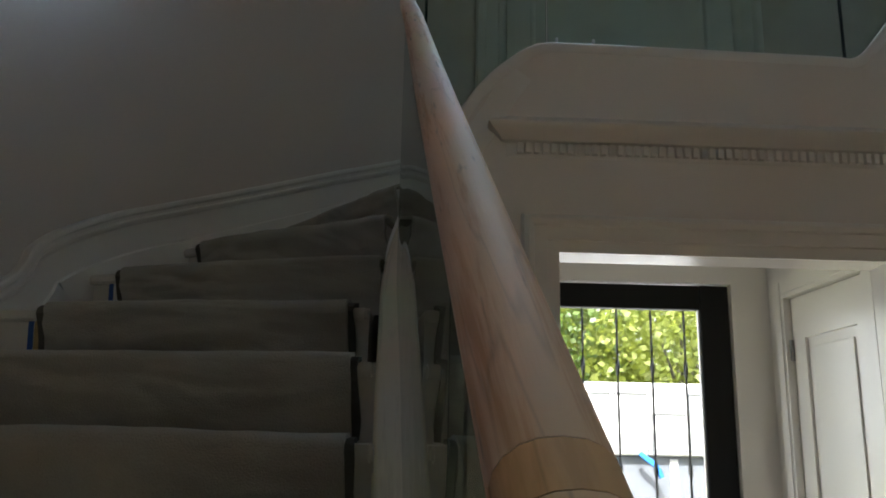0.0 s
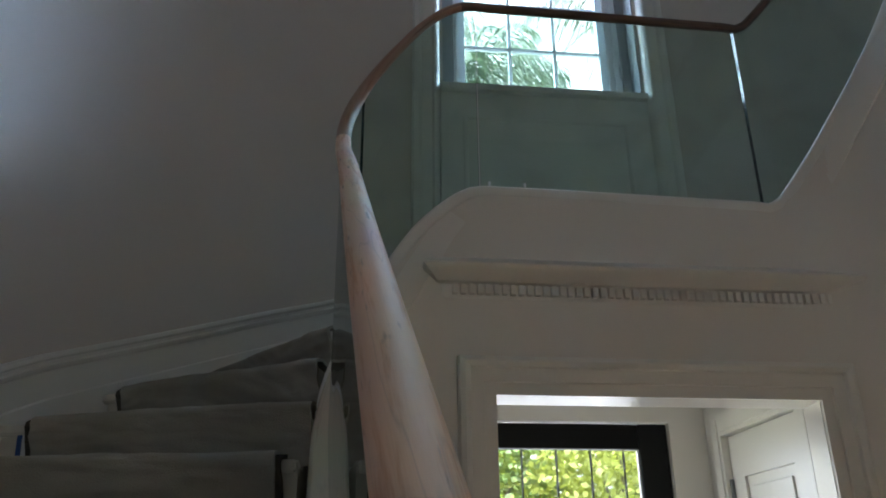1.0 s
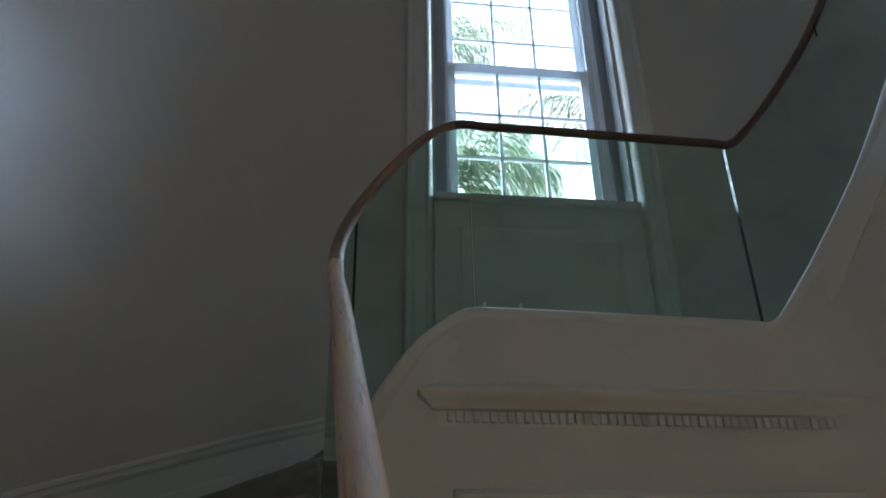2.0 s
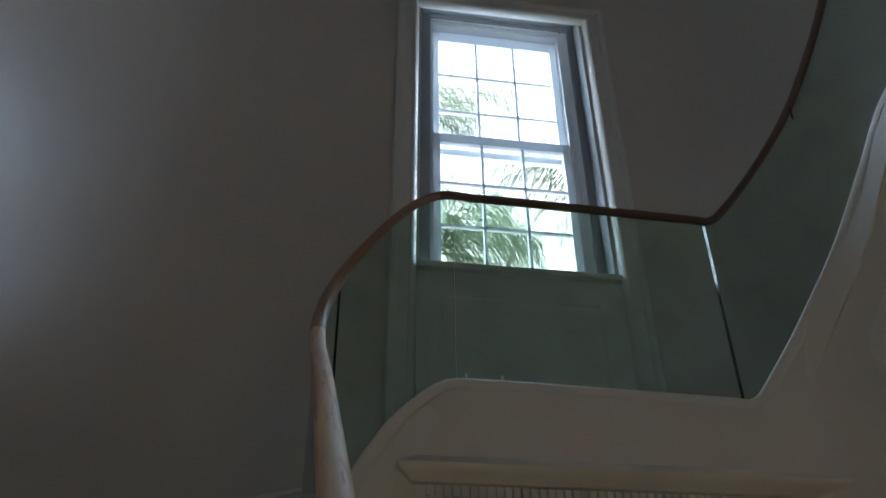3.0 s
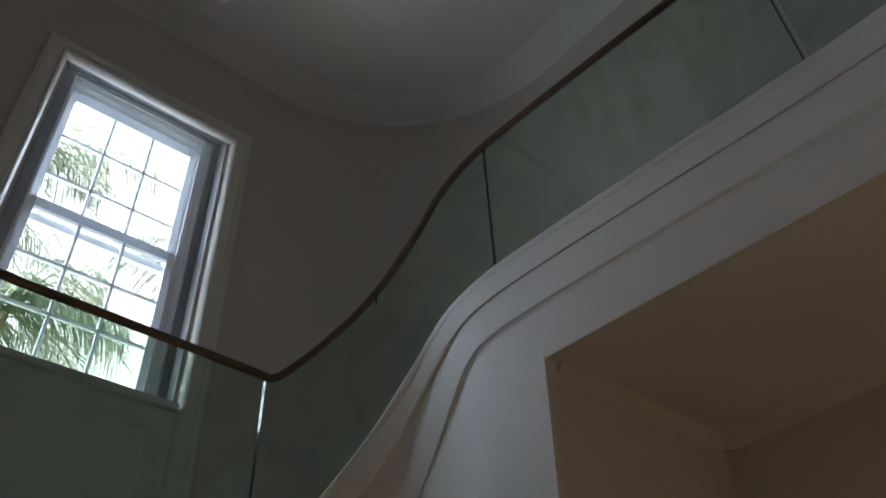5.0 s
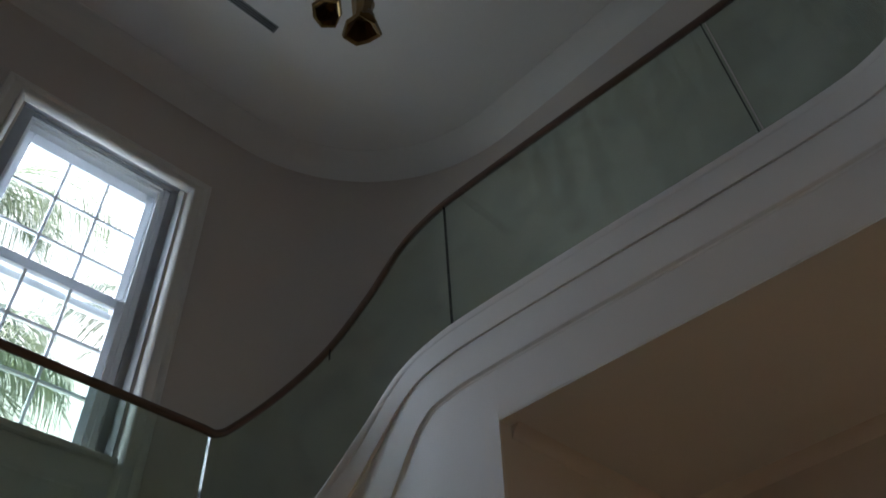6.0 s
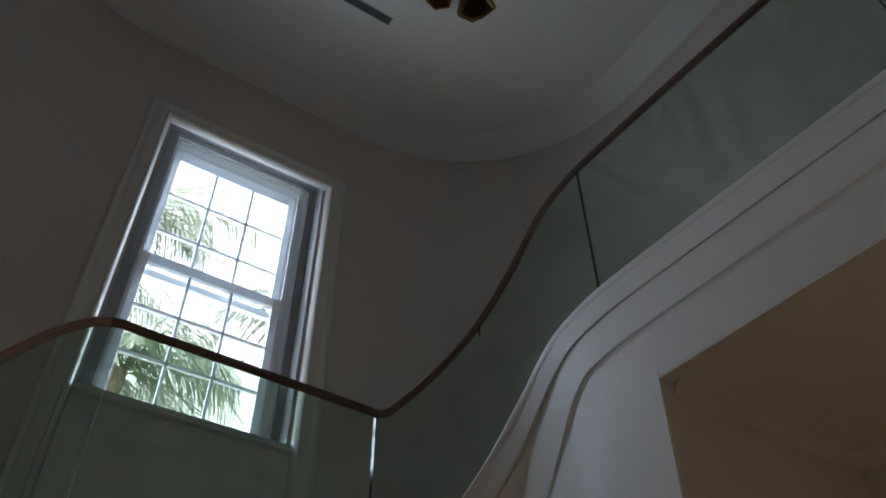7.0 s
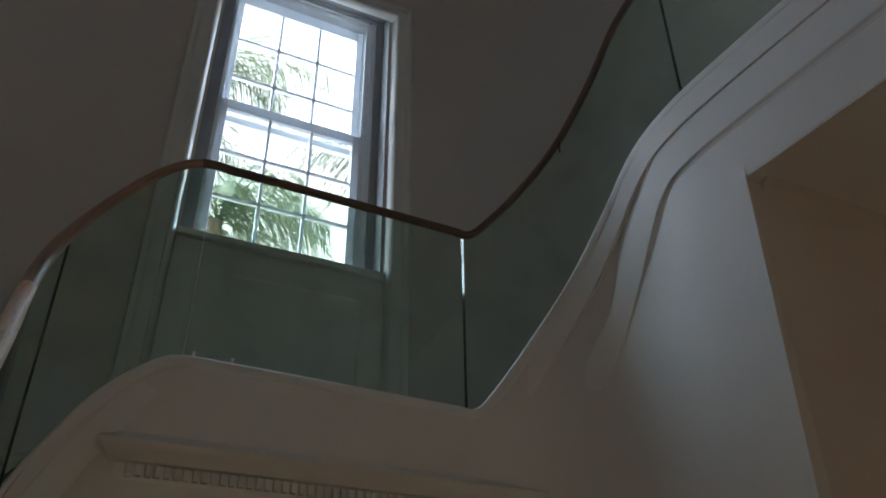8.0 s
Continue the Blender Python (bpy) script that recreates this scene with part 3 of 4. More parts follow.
CX0, CX1 = 0.027, 1.52
bm = bmesh.new()
CROWN = [(0, 2.536), (0.003, 2.540), (0.004, 2.548), (0.004, 2.588), (0.022, 2.593), (0.031, 2.605), (0.045, 2.618), (0.060, 2.628), (0.067, 2.637),
         (0.070, 2.645), (0.060, 2.653), (0.03, 2.668), (0.0, 2.69)]
rings = []
for x, direction in ((CX0, -1), (CX1, 1)):
    rings.append([bm.verts.new((x + direction * p, FACE - p, z)) for p, z in CROWN])
rings.insert(0, [bm.verts.new((CX0 - p, FACE, z)) for p, z in CROWN])
rings.append([bm.verts.new((CX1 + p, FACE, z)) for p, z in CROWN])
for a, b in zip(rings, rings[1:]):
    for j in range(len(CROWN) - 1):
        if (a[j].co - a[j + 1].co).length > 1e-5:
            bm.faces.new((a[j], b[j], b[j + 1], a[j + 1]))
bmesh.ops.remove_doubles(bm, verts=bm.verts, dist=1e-5)
crown = tagged(smooth(part("door_cornice", bm, TRIM), 32), "white classical cornice with a dentil row over the doorway", "cornice", kind="structure")
bm = bmesh.new()
box(bm, -0.0092, 0.0092, -0.020, 0.0, -0.018, 0.018, bevel=0.002)
dentil = part("dentil", bm, TRIM, crown)
count = 50
for k in range(count):
    ob = dentil if k == 0 else new("dentil", dentil.data)
    ob.parent = crown
    ob.location = (0.068 + 1.424 * k / (count - 1), FACE - 0.0045, 2.566)

# vestibule
VX0, VX1, VY = 0.02, 1.5, 4.30
bm = bmesh.new()
box(bm, VX0 - 0.12, VX0, 3.13, VY, 0, 2.6)
tagged(part("vestibule_wall_west", bm, TRIM), "white painted vestibule side wall", "wall", kind="structure")
bm = bmesh.new()
SY0, SY1, SZ = 3.42, 4.10, 2.27
box(bm, VX1, VX1 + 0.12, SY1, VY, 0, 2.6)
box(bm, VX1, VX1 + 0.12, 3.13, SY0, 0, 2.6)
box(bm, VX1, VX1 + 0.12, SY0, SY1, SZ, 2.6)
tagged(part("vestibule_wall_east", bm, TRIM), "white painted vestibule side wall with a door", "wall", kind="structure")
DX0, DX1, DZ = 0.20, 1.31, 2.372
bm = bmesh.new()
box(bm, VX0 - 0.12, DX0, VY, VY + 0.15, 0, 2.6)
box(bm, DX1, VX1 + 0.12, VY, VY + 0.15, 0, 2.6)
box(bm, DX0, DX1, VY, VY + 0.15, DZ, 2.6)
tagged(part("vestibule_wall_north", bm, TRIM), "white painted vestibule wall round the entrance door", "wall", kind="structure")
bm = bmesh.new()
box(bm, VX0, VX1, 3.13, VY, 2.55, 2.59)
tagged(part("vestibule_ceiling", bm, CEIL), "white vestibule ceiling", "ceiling", kind="structure")

# entrance door: black frame, glass, iron bars
door = thing("entrance_door", (0.755, 4.36, 0), "black framed glazed entrance door with twisted iron bars", "door")
for nm, dims in (("door_stile", (DX0 + 0.006, 0.345, 4.325, 4.39, 0.005, DZ - 0.006)), ("door_stile", (1.158, DX1 - 0.006, 4.325, 4.39, 0.005, DZ - 0.006)),
                 ("door_rail", (0.347, 1.156, 4.328, 4.388, 2.242, DZ - 0.007)), ("door_rail", (0.347, 1.156, 4.328, 4.388, 0.006, 0.26))):
    bm = bmesh.new()
    box(bm, *dims, bevel=0.006)
    under(door, part(nm, bm, BLACK))
for dims in ((0.347, 0.357, 4.335, 4.350, 0.262, 2.240), (1.146, 1.156, 4.335, 4.350, 0.262, 2.240)):
    bm = bmesh.new()
    box(bm, *dims, bevel=0.002)
    under(door, part("glazing_bead", bm, STEEL))
bm = bmesh.new()
box(bm, 0.358, 1.145, 4.352, 4.360, 0.262, 2.240)
pane = under(door, part("pane", bm, PANE))
pane.visible_shadow = False
for x in (0.40, 0.568, 0.743, 0.918, 1.088):
    bm = bmesh.new()
    pts = [Vector((x + 0.0001 * k, 4.378, 0.262 + 1.978 * k / 120)) for k in range(121)]
    rings_ = []
    for k, q in enumerate(pts):
        z = q.z
        knot = 0.006 * max(0.0, 1 - abs((z - 1.95) / 0.05)) + 0.006 * max(0.0, 1 - abs((z - 1.45) / 0.05)) + 0.006 * max(0.0, 1 - abs((z - 0.9) / 0.05))
        r = 0.0065 + knot
        rings_.append([bm.verts.new((x + r * math.cos(a + k * 0.22), 4.3785 + r * math.sin(a + k * 0.22), z)) for a in (0.785, 2.356, 3.927, 5.498)])
    for a, b in zip(rings_, rings_[1:]):
        for j in range(4):
            bm.faces.new((a[j], b[j], b[(j + 1) % 4], a[(j + 1) % 4]))
    under(door, part("iron_bar", bm, IRON))

# side door in the vestibule
sdoor = thing("panel_door", (VX1, 3.7, 0), "white painted panel door in the vestibule side wall", "door")
bm = bmesh.new()
for dims in ((SY0 + 0.005, SY0 + 0.12, 0.008, SZ - 0.006), (SY1 - 0.12, SY1 - 0.005, 0.008, SZ - 0.006),
             (SY0 + 0.12, SY1 - 0.12, SZ - 0.20, SZ - 0.006), (SY0 + 0.12, SY1 - 0.12, 0.95, 1.10), (SY0 + 0.12, SY1 - 0.12, 0.008, 0.24)):
    box(bm, VX1 + 0.012, VX1 + 0.052, dims[0], dims[1], dims[2], dims[3])
under(sdoor, part("door_leaf", bm, TRIM))
for z0, z1 in ((0.24, 0.95), (1.10, SZ - 0.20)):
    bm = bmesh.new()
    box(bm, VX1 + 0.026, VX1 + 0.040, SY0 + 0.12, SY1 - 0.12, z0, z1)
    box(bm, VX1 + 0.018, VX1 + 0.026, SY0 + 0.165, SY1 - 0.165, z0 + 0.045, z1 - 0.045, bevel=0.004)
    under(sdoor, part("door_panel", bm, TRIM))
for z in (2.02, 1.1, 0.25):
    bm = bmesh.new()
    box(bm, VX1 - 0.006, VX1 + 0.014, SY1 - 0.012, SY1 + 0.002, z - 0.05, z + 0.05, bevel=0.003)
    under(sdoor, part("hinge", bm, VENT))
bm = bmesh.new()
for y0, y1, z0, z1 in ((SY1, SY1 + 0.10, 0, SZ + 0.10), (SY0 - 0.10, SY0, 0, SZ + 0.10), (SY0, SY1, SZ, SZ + 0.10)):
    box(bm, VX1 - 0.022, VX1, y0, y1, z0, z1)
    box(bm, VX1 - 0.030, VX1 - 0.022, y0 + 0.02, y1 - 0.02 if z1 - z0 > 0.2 else y1, z0 + (0.02 if z0 else 0), z1 - 0.02)
tagged(part("side_door_casing", bm, TRIM), "white stepped casing round the vestibule door", "casing", kind="structure")

# ---- sash window over the landing ----
window = thing("window_1", (0.72, BACK_Y, WZ0), "tall white double-hung sash window with nine panes in each sash", "window", kind="structure")
FX0, FX1, FZ0, FZ1, FY = 0.185, 1.245, 4.08, 6.262, 4.13
bm = bmesh.new()
box(bm, FX0 + 0.043, FX0 + 0.05, FY, FY + 0.13, FZ0 - 0.02, 6.232)
box(bm, FX1 - 0.095, FX1 - 0.075, FY + 0.012, FY + 0.13, FZ0 - 0.02, 6.232)
box(bm, FX1 - 0.075, FX1 - 0.040, FY, FY + 0.13, FZ0 - 0.02, 6.232)
box(bm, FX0 + 0.05, FX1 - 0.095, FY + 0.02, FY + 0.13, FZ1 - 0.075, 6.214)
box(bm, FX0 + 0.05, FX1 - 0.095, FY, FY + 0.13, 6.214, 6.232)
box(bm, FX0 + 0.05, FX1 - 0.095, FY, FY + 0.17, FZ0 - 0.02, FZ0 + 0.012)
for x0, x1 in ((FX0 + 0.05, FX0 + 0.064), (FX1 - 0.111, FX1 - 0.095)):
    box(bm, x0, x1, FY + 0.004, FY + 0.018, FZ0 + 0.012, FZ1 - 0.075)
    box(bm, x0, x1, FY + 0.060, FY + 0.072, FZ0 + 0.012, FZ1 - 0.075)
under(window, part("window_frame", bm, SASH))
# box frame strips, painted grey to carry the shade beside the bright sashes
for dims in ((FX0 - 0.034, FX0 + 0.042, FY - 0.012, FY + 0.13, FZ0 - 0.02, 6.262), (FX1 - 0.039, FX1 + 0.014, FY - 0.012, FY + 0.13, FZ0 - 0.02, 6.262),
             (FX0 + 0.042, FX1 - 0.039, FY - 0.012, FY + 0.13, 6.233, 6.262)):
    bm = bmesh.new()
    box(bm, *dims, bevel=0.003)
    under(window, part("box_frame", bm, SHADE_GREY, label="timber box frame with its shade painted grey"))


def sash(name, z0, z1, y, top, bottom):
    x0, x1 = FX0 + 0.053, FX1 - 0.097
    bm_ = bmesh.new()
    stile = 0.058
    box(bm_, x0, x0 + stile, y, y + 0.038, z0, z1, bevel=0.004)
    box(bm_, x1 - stile, x1, y, y + 0.038, z0, z1, bevel=0.004)
    box(bm_, x0 + stile, x1 - stile, y, y + 0.038, z1 - top, z1, bevel=0.004)
    box(bm_, x0 + stile, x1 - stile, y, y + 0.038, z0, z0 + bottom, bevel=0.004)
    ob = under(window, part(name, bm_, SASH))
    gx0, gx1, gz0, gz1 = x0 + stile, x1 - stile, z0 + bottom, z1 - top
    w, h, bar = (gx1 - gx0) / 3, (gz1 - gz0) / 3, 0.0095
    for k in (1, 2):
        bm_ = bmesh.new()
        box(bm_, gx0 + w * k - bar, gx0 + w * k + bar, y + 0.006, y + 0.032, gz0, gz1, bevel=0.004)
        b = part("glazing_bar", bm_, SASH)
        b.parent = ob
        bm_ = bmesh.new()
        box(bm_, gx0, gx1, y + 0.007, y + 0.031, gz0 + h * k - bar, gz0 + h * k + bar, bevel=0.004)
        b = part("glazing_bar", bm_, SASH)
        b.parent = ob
    for i in range(3):
        for j in range(3):
            bm_ = bmesh.new()
            box(bm_, gx0 + w * i + bar, gx0 + w * (i + 1) - bar, y + 0.017, y + 0.021, gz0 + h * j + bar, gz0 + h * (j + 1) - bar)
            p = part("pane", bm_, PANE)
            p.parent = ob
            p.visible_shadow = False
    return ob


sash("lower_sash", FZ0 + 0.014, 5.187, FY + 0.020, 0.068, 0.071)
sash("upper_sash", 5.06, FZ1 - 0.077, FY + 0.074, 0.089, 0.050)
bm = bmesh.new()
box(bm, FX1 - 0.052, FX1 - 0.040, FY - 0.03, FY - 0.002, 4.30, 4.40, bevel=0.004)
under(window, part("window_latch", bm, STEEL, label="small steel latch"))

# reveal lining, casing, sill and the panel below
bm = bmesh.new()
CASING = [(0.0, 0), (0.003, 0.012), (0.008, 0.024), (0.014, 0.034), (0.021, 0.043), (0.029, 0.050), (0.035, 0.052), (0.040, 0.048), (0.043, 0.030), (0.100, 0.026), (0.106, 0.036), (0.120, 0.044), (0.140, 0.040), (0.150, 0.026), (0.150, 0)]
mitred(bm, [(0.135, BACK_Y, LANDING), (0.135, BACK_Y, 6.17), (1.275, BACK_Y, 6.17), (1.275, BACK_Y, LANDING)], CASING)
tagged(smooth(part("window_casing", bm, TRIM), 40), "wide white moulded casing round the sash window", "casing", kind="structure")
# lining in the same grey, so the reveal's shade is in its colour
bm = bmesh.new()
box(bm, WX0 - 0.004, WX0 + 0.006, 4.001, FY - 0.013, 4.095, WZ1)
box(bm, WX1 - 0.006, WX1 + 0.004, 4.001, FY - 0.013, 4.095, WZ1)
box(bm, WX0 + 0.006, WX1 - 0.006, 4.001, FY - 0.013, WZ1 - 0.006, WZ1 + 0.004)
tagged(part("window_reveal_lining", bm, SHADE_GREY), "lining of the window reveal with its shade painted grey", "lining", kind="structure")
bm = bmesh.new()
box(bm, 0.137, 1.273, 3.945, FY, 4.055, 4.092, bevel=0.006)
tagged(part("window_sill", bm, TRIM), "white painted window sill", "sill", kind="structure")
bm = bmesh.new()
box(bm, 0.137, 1.273, 3.985, 3.998, LANDING, 4.053)
for dims in ((0.137, 0.27, 3.979, 3.985, LANDING, 4.053), (1.14, 1.273, 3.979, 3.985, LANDING, 4.053), (0.27, 1.14, 3.979, 3.985, 3.90, 4.053), (0.27, 1.14, 3.979, 3.985, LANDING, 3.05)):
    box(bm, *dims)
mitred(bm, [(0.27, 3.985, 3.05), (0.27, 3.985, 3.90), (1.14, 3.985, 3.90), (1.14, 3.985, 3.05)], [(-0.012, 0), (0, 0.009), (0.012, 0.010), (0.018, 0.004), (0.018, 0)])
tagged(part("window_panel", bm, TRIM), "white recessed panel under the window sill", "panel", kind="structure")


# ---- skirting that climbs beside the lower flight ----
SKIRT = [(-1.6, -0.3, 0.25), (-1.6, 0.9, 0.98), (-1.6, 1.7, 1.45), (-1.6, 2.1, 1.66), (-1.513, 2.739, 2.008), (-1.486, 2.825, 2.125), (-1.453, 2.921, 2.21), (-1.361, 3.129, 2.331), (-1.236, 3.341, 2.436), (-1.075, 3.544, 2.543), (-0.88, 3.723, 2.652), (-0.652, 3.867, 2.757), (-0.385, 3.965, 2.85), (-0.05, 4.0, 2.97)]
sk = spline(SKIRT, 0.05)
for q in sk:
    if q.y > 2.1 and q.x < -0.1:
        v = Vector(((q.x + 0.1) / ARC, (q.y - 2.1) / (ARC + 0.4))).normalized()
        q.x, q.y = -0.1 + v.x * ARC, 2.1 + v.y * (ARC + 0.4)
bm = bmesh.new()
sweep(bm, sk, [(0.0, 0.0), (0.030, 0.0), (0.036, -0.006), (0.036, -0.018), (0.026, -0.026), (0.024, -0.036), (0.030, -0.042), (0.026, -0.054), (0.018, -0.06), (0.016, -0.15), (0.022, -0.156), (0.024, -0.34), (0.0, -0.34)])
tagged(smooth(part("stair_skirting", bm, TRIM), 40), "white moulded skirting board climbing the curved wall", "skirting", kind="structure")

# ---- stairs: steps and their felt covers ----
INNER = {10: (-0.36, 2.18), 11: (-0.40, 2.52), 12: (-0.40, 2.76), 13: (-0.385, 2.94), 14: (-0.335, 3.10), 15: (-0.13, 3.10), 16: (0.06, 3.10)}
OUTER = {10: (-1.575, 2.40), 11: (-1.50, 2.75), 12: (-1.38, 3.09), 13: (-1.17, 3.43), 14: (-0.83, 3.77), 15: (-0.43, 3.95), 16: (-0.05, 3.99)}
for n in range(9, 0, -1):
    INNER[n] = (-0.345 + 0.013 * (9 - n), 2.18 - 0.255 * (10 - n))
    OUTER[n] = (-1.59, 2.40 - 0.255 * (10 - n) - 0.02 * min(10 - n, 10))
stairs = thing("staircase", (-0.9, -0.2, 0), "white painted stair flight winding up to the half landing", "staircase", kind="structure")
for n in range(1, 16):
    bm = bmesh.new()
    a, b, c, d = INNER[n], OUTER[n], OUTER[n + 1], INNER[n + 1]
    prism(bm, [a, b, c, d], max(0.0, RISER * n - 0.34), RISER * n - 0.003)
    under(stairs, part("step", bm, STEP))
    lip = (Vector(b) - Vector(a)).normalized()
    lip = Vector((lip.y, -lip.x)) if -lip.x < 0 else Vector((-lip.y, lip.x))
    bm = bmesh.new()
    prism(bm, [Vector(a) + lip * 0.026, Vector(b) + lip * 0.026, b, a], RISER * n - 0.036, RISER * n - 0.004)
    bmesh.ops.bevel(bm, geom=list(bm.edges), offset=0.006, segments=2, affect="EDGES")
    under(stairs, part("nosing", bm, STEP))


def felt_cover(n):
    """A thick felt sheet over one step: hangs down the riser, rolls over the nosing, lies on the tread."""
    a, b = Vector((*INNER[n], 0)), Vector((*OUTER[n], 0))
    c, d = Vector((*OUTER[n + 1], 0)), Vector((*INNER[n + 1], 0))
    across, across2 = (b - a), (c - d)
    z0, z1 = RISER * (n - 1) - (0.018 if n > 13 else 0.0), RISER * n
    fwd = Vector((across.y, -across.x, 0)).normalized()
    if fwd.y > 0:
        fwd = -fwd
    w0, w1 = (0.046 if n < 12 else -0.03) / across.length, 1 - ((0.13 + 0.03 * min(3, max(0, 13 - n))) / across.length if n < 14 else 0.05 / across.length)
    cols = 36
    prof = [(0.004, 0.0, 0.010), (0.012, 0.0, 0.05), (0.022, 0, 0.09), (0.032, 0, 0.125), (0.040, 0, 0.150), (0.047, 0, 0.166), (0.044, 0, 0.180), (0.030, 0, 0.190), (0.0, 0.0, 0.193),
            (0, 0.1, 0.190), (0, 0.3, 0.187), (0, 0.55, 0.186), (0, 0.8, 0.186), (0, 1.0, 0.186)]
    bm_ = bmesh.new()
    grid = []
    for k in range(cols + 1):
        w = w0 + (w1 - w0) * k / cols
        pn, pb = a + across * w, d + across2 * w
        row = []
        for j, (f1, back, h) in enumerate(prof):
            q = pn.lerp(pb, back * 0.97)
            sag = noise.noise(Vector((w * 4.2 * across.length, n * 7.3, h * 5 + back))) * 0.014 + noise.noise(Vector((w * 11 + h * 9, n * 3.1, h * 13))) * 0.006
            fold = noise.noise(Vector((w * 2.6 + h * 6.0, n * 4.9, 1.7)))
            sag += 0.013 * max(0.0, 1 - abs(fold) * 7.0) * (1 if h < 0.15 else 0.3)
            drop = noise.noise(Vector((w * 3.0, n * 5.7, 2.2))) * 0.007 + 0.003 * noise.noise(Vector((w * 14, n, 9.0)))
            out = f1 + (sag if back == 0 else 0) + 0.012
            row.append(bm_.verts.new(q + fwd * out + Vector((0, 0, z0 + h + (drop if h > 0.1 else 0) * (1.0 if back < 0.3 else 0.3)))))
        grid.append(row)
    for k in range(cols):
        for j in range(len(prof) - 1):
            bm_.faces.new((grid[k][j], grid[k + 1][j], grid[k + 1][j + 1], grid[k][j + 1]))
    bmesh.ops.recalc_face_normals(bm_, faces=bm_.faces)
    ext = bmesh.ops.solidify(bm_, geom=bm_.faces[:], thickness=0.010)
    ob = smooth(part("felt_cover", bm_, FELT), 60)
    tagged(ob, "grey-brown felt dust cover draped over a stair step", "dust cover", "felt covers on the stairs")
    # dark rolled ends
    for w, wid in ((w0 - 0.004 / across.length, 0.030), (w1 + 0.010 / across.length, 0.030)):
        if n > 11 and w < 0.5:
            continue
        bm_ = bmesh.new()
        pn, pb = a + across * w, d + across2 * w
        dirn = across.normalized()
        pts_ = []
        for f1, back, h in prof[:10]:
            wob = noise.noise(Vector((n * 2.3, h * 14, w * 5))) * 0.005
            pts_.append(pn.lerp(pb, back) + dirn * wob + fwd * (f1 + 0.002 + 0.5 * wob) + Vector((0, 0, z0 + h - 0.008)))
        rows = [[bm_.verts.new(q - dirn * wid * (0.4 + 0.06 * math.sin(5 * k + n))) for k, q in enumerate(pts_)], [bm_.verts.new(q + dirn * wid * 0.5) for q in pts_]]
        for j in range(len(pts_) - 1):
            bm_.faces.new((rows[0][j], rows[1][j], rows[1][j + 1], rows[0][j + 1]))
        bmesh.ops.recalc_face_normals(bm_, faces=bm_.faces)
        bmesh.ops.solidify(bm_, geom=bm_.faces[:], thickness=0.008)
        part("rolled_end", bm_, FELT_EDGE, ob, "dark rolled edge")
    if n in (9, 10, 11, 12):
        for off, mat_, wd, nm, lb in ((0.052, TAPE, 0.016, "blue_tape", "blue masking tape strip"), (0.030, FOAM if n == 11 else SASH, 0.020, "edge_tape", "pale tape strip")):
            bm_ = bmesh.new()
            w = w1 + (off + 0.008) / across.length
            pn = a + across * w
            dirn = across.normalized()
            r0 = [bm_.verts.new(pn - dirn * wd / 2 + fwd * (0.008 + 0.006 * (h > 0.1)) + Vector((0, 0, z0 + h))) for h in (0.005, 0.06, 0.12, 0.172)]
            r1 = [bm_.verts.new(pn + dirn * wd / 2 + fwd * (0.008 + 0.006 * (h > 0.1)) + Vector((0, 0, z0 + h))) for h in (0.005, 0.06, 0.12, 0.172)]
            for j in range(3):
                bm_.faces.new((r0[j], r1[j], r1[j + 1], r0[j + 1]))
            bmesh.ops.recalc_face_normals(bm_, faces=bm_.faces)
            bmesh.ops.solidify(bm_, geom=bm_.faces[:], thickness=0.003)
            part(nm, bm_, mat_, ob, lb)
    return ob


for n in range(1, 16):
    felt_cover(n)

# upper flight, behind the curved string
upper_stairs = thing("upper_staircase", (1.7, 3.2, LANDING), "white painted winder steps from the landing to the gallery", "staircase", kind="structure")
IN2 = [(1.36, 3.12), (1.50, 3.07), (1.66, 2.99), (1.80, 2.88), (1.90, 2.72), (1.97, 2.50), (2.02, 2.30), (2.03, 2.11)]
OUT2 = [(1.56, 3.99), (2.0, 3.92), (2.35, 3.76), (2.68, 3.47), (2.88, 3.17), (3.0, 2.84), (3.04, 2.5), (3.04, 2.11)]
for n in range(7):
    bm = bmesh.new()
    z = LANDING + RISER * (n + 1)
    prism(bm, [IN2[n], OUT2[n], OUT2[n + 1], IN2[n + 1]], z - 0.34, z if n < 6 else z - 0.002)
    under(upper_stairs, part("step", bm, STEP))

# ---- glass balustrade and handrail ----


def glass_height(q):
    """Height of the glass: taller over the lower flight, with a lift where the rail turns on to the landing."""
    if q.x < 0.25:
        lift = 0.028 * min(1.0, (0.25 - q.x) / 0.25) * min(1.0, max(0.0, (q.z - 2.0) / 0.35))
        lift *= lift / 0.028 * (3 - 2 * lift / 0.028)
        return 0.808 + 0.055 * min(1.0, max(0.0, (2.75 - q.z) / 0.5)) + lift
    if q.x > 1.3 and q.z < 4.15:
        return 0.808 - 0.055 * math.sin(math.pi * min(1.0, max(0.0, (q.z - 2.98) / 1.17)))
    return 0.808


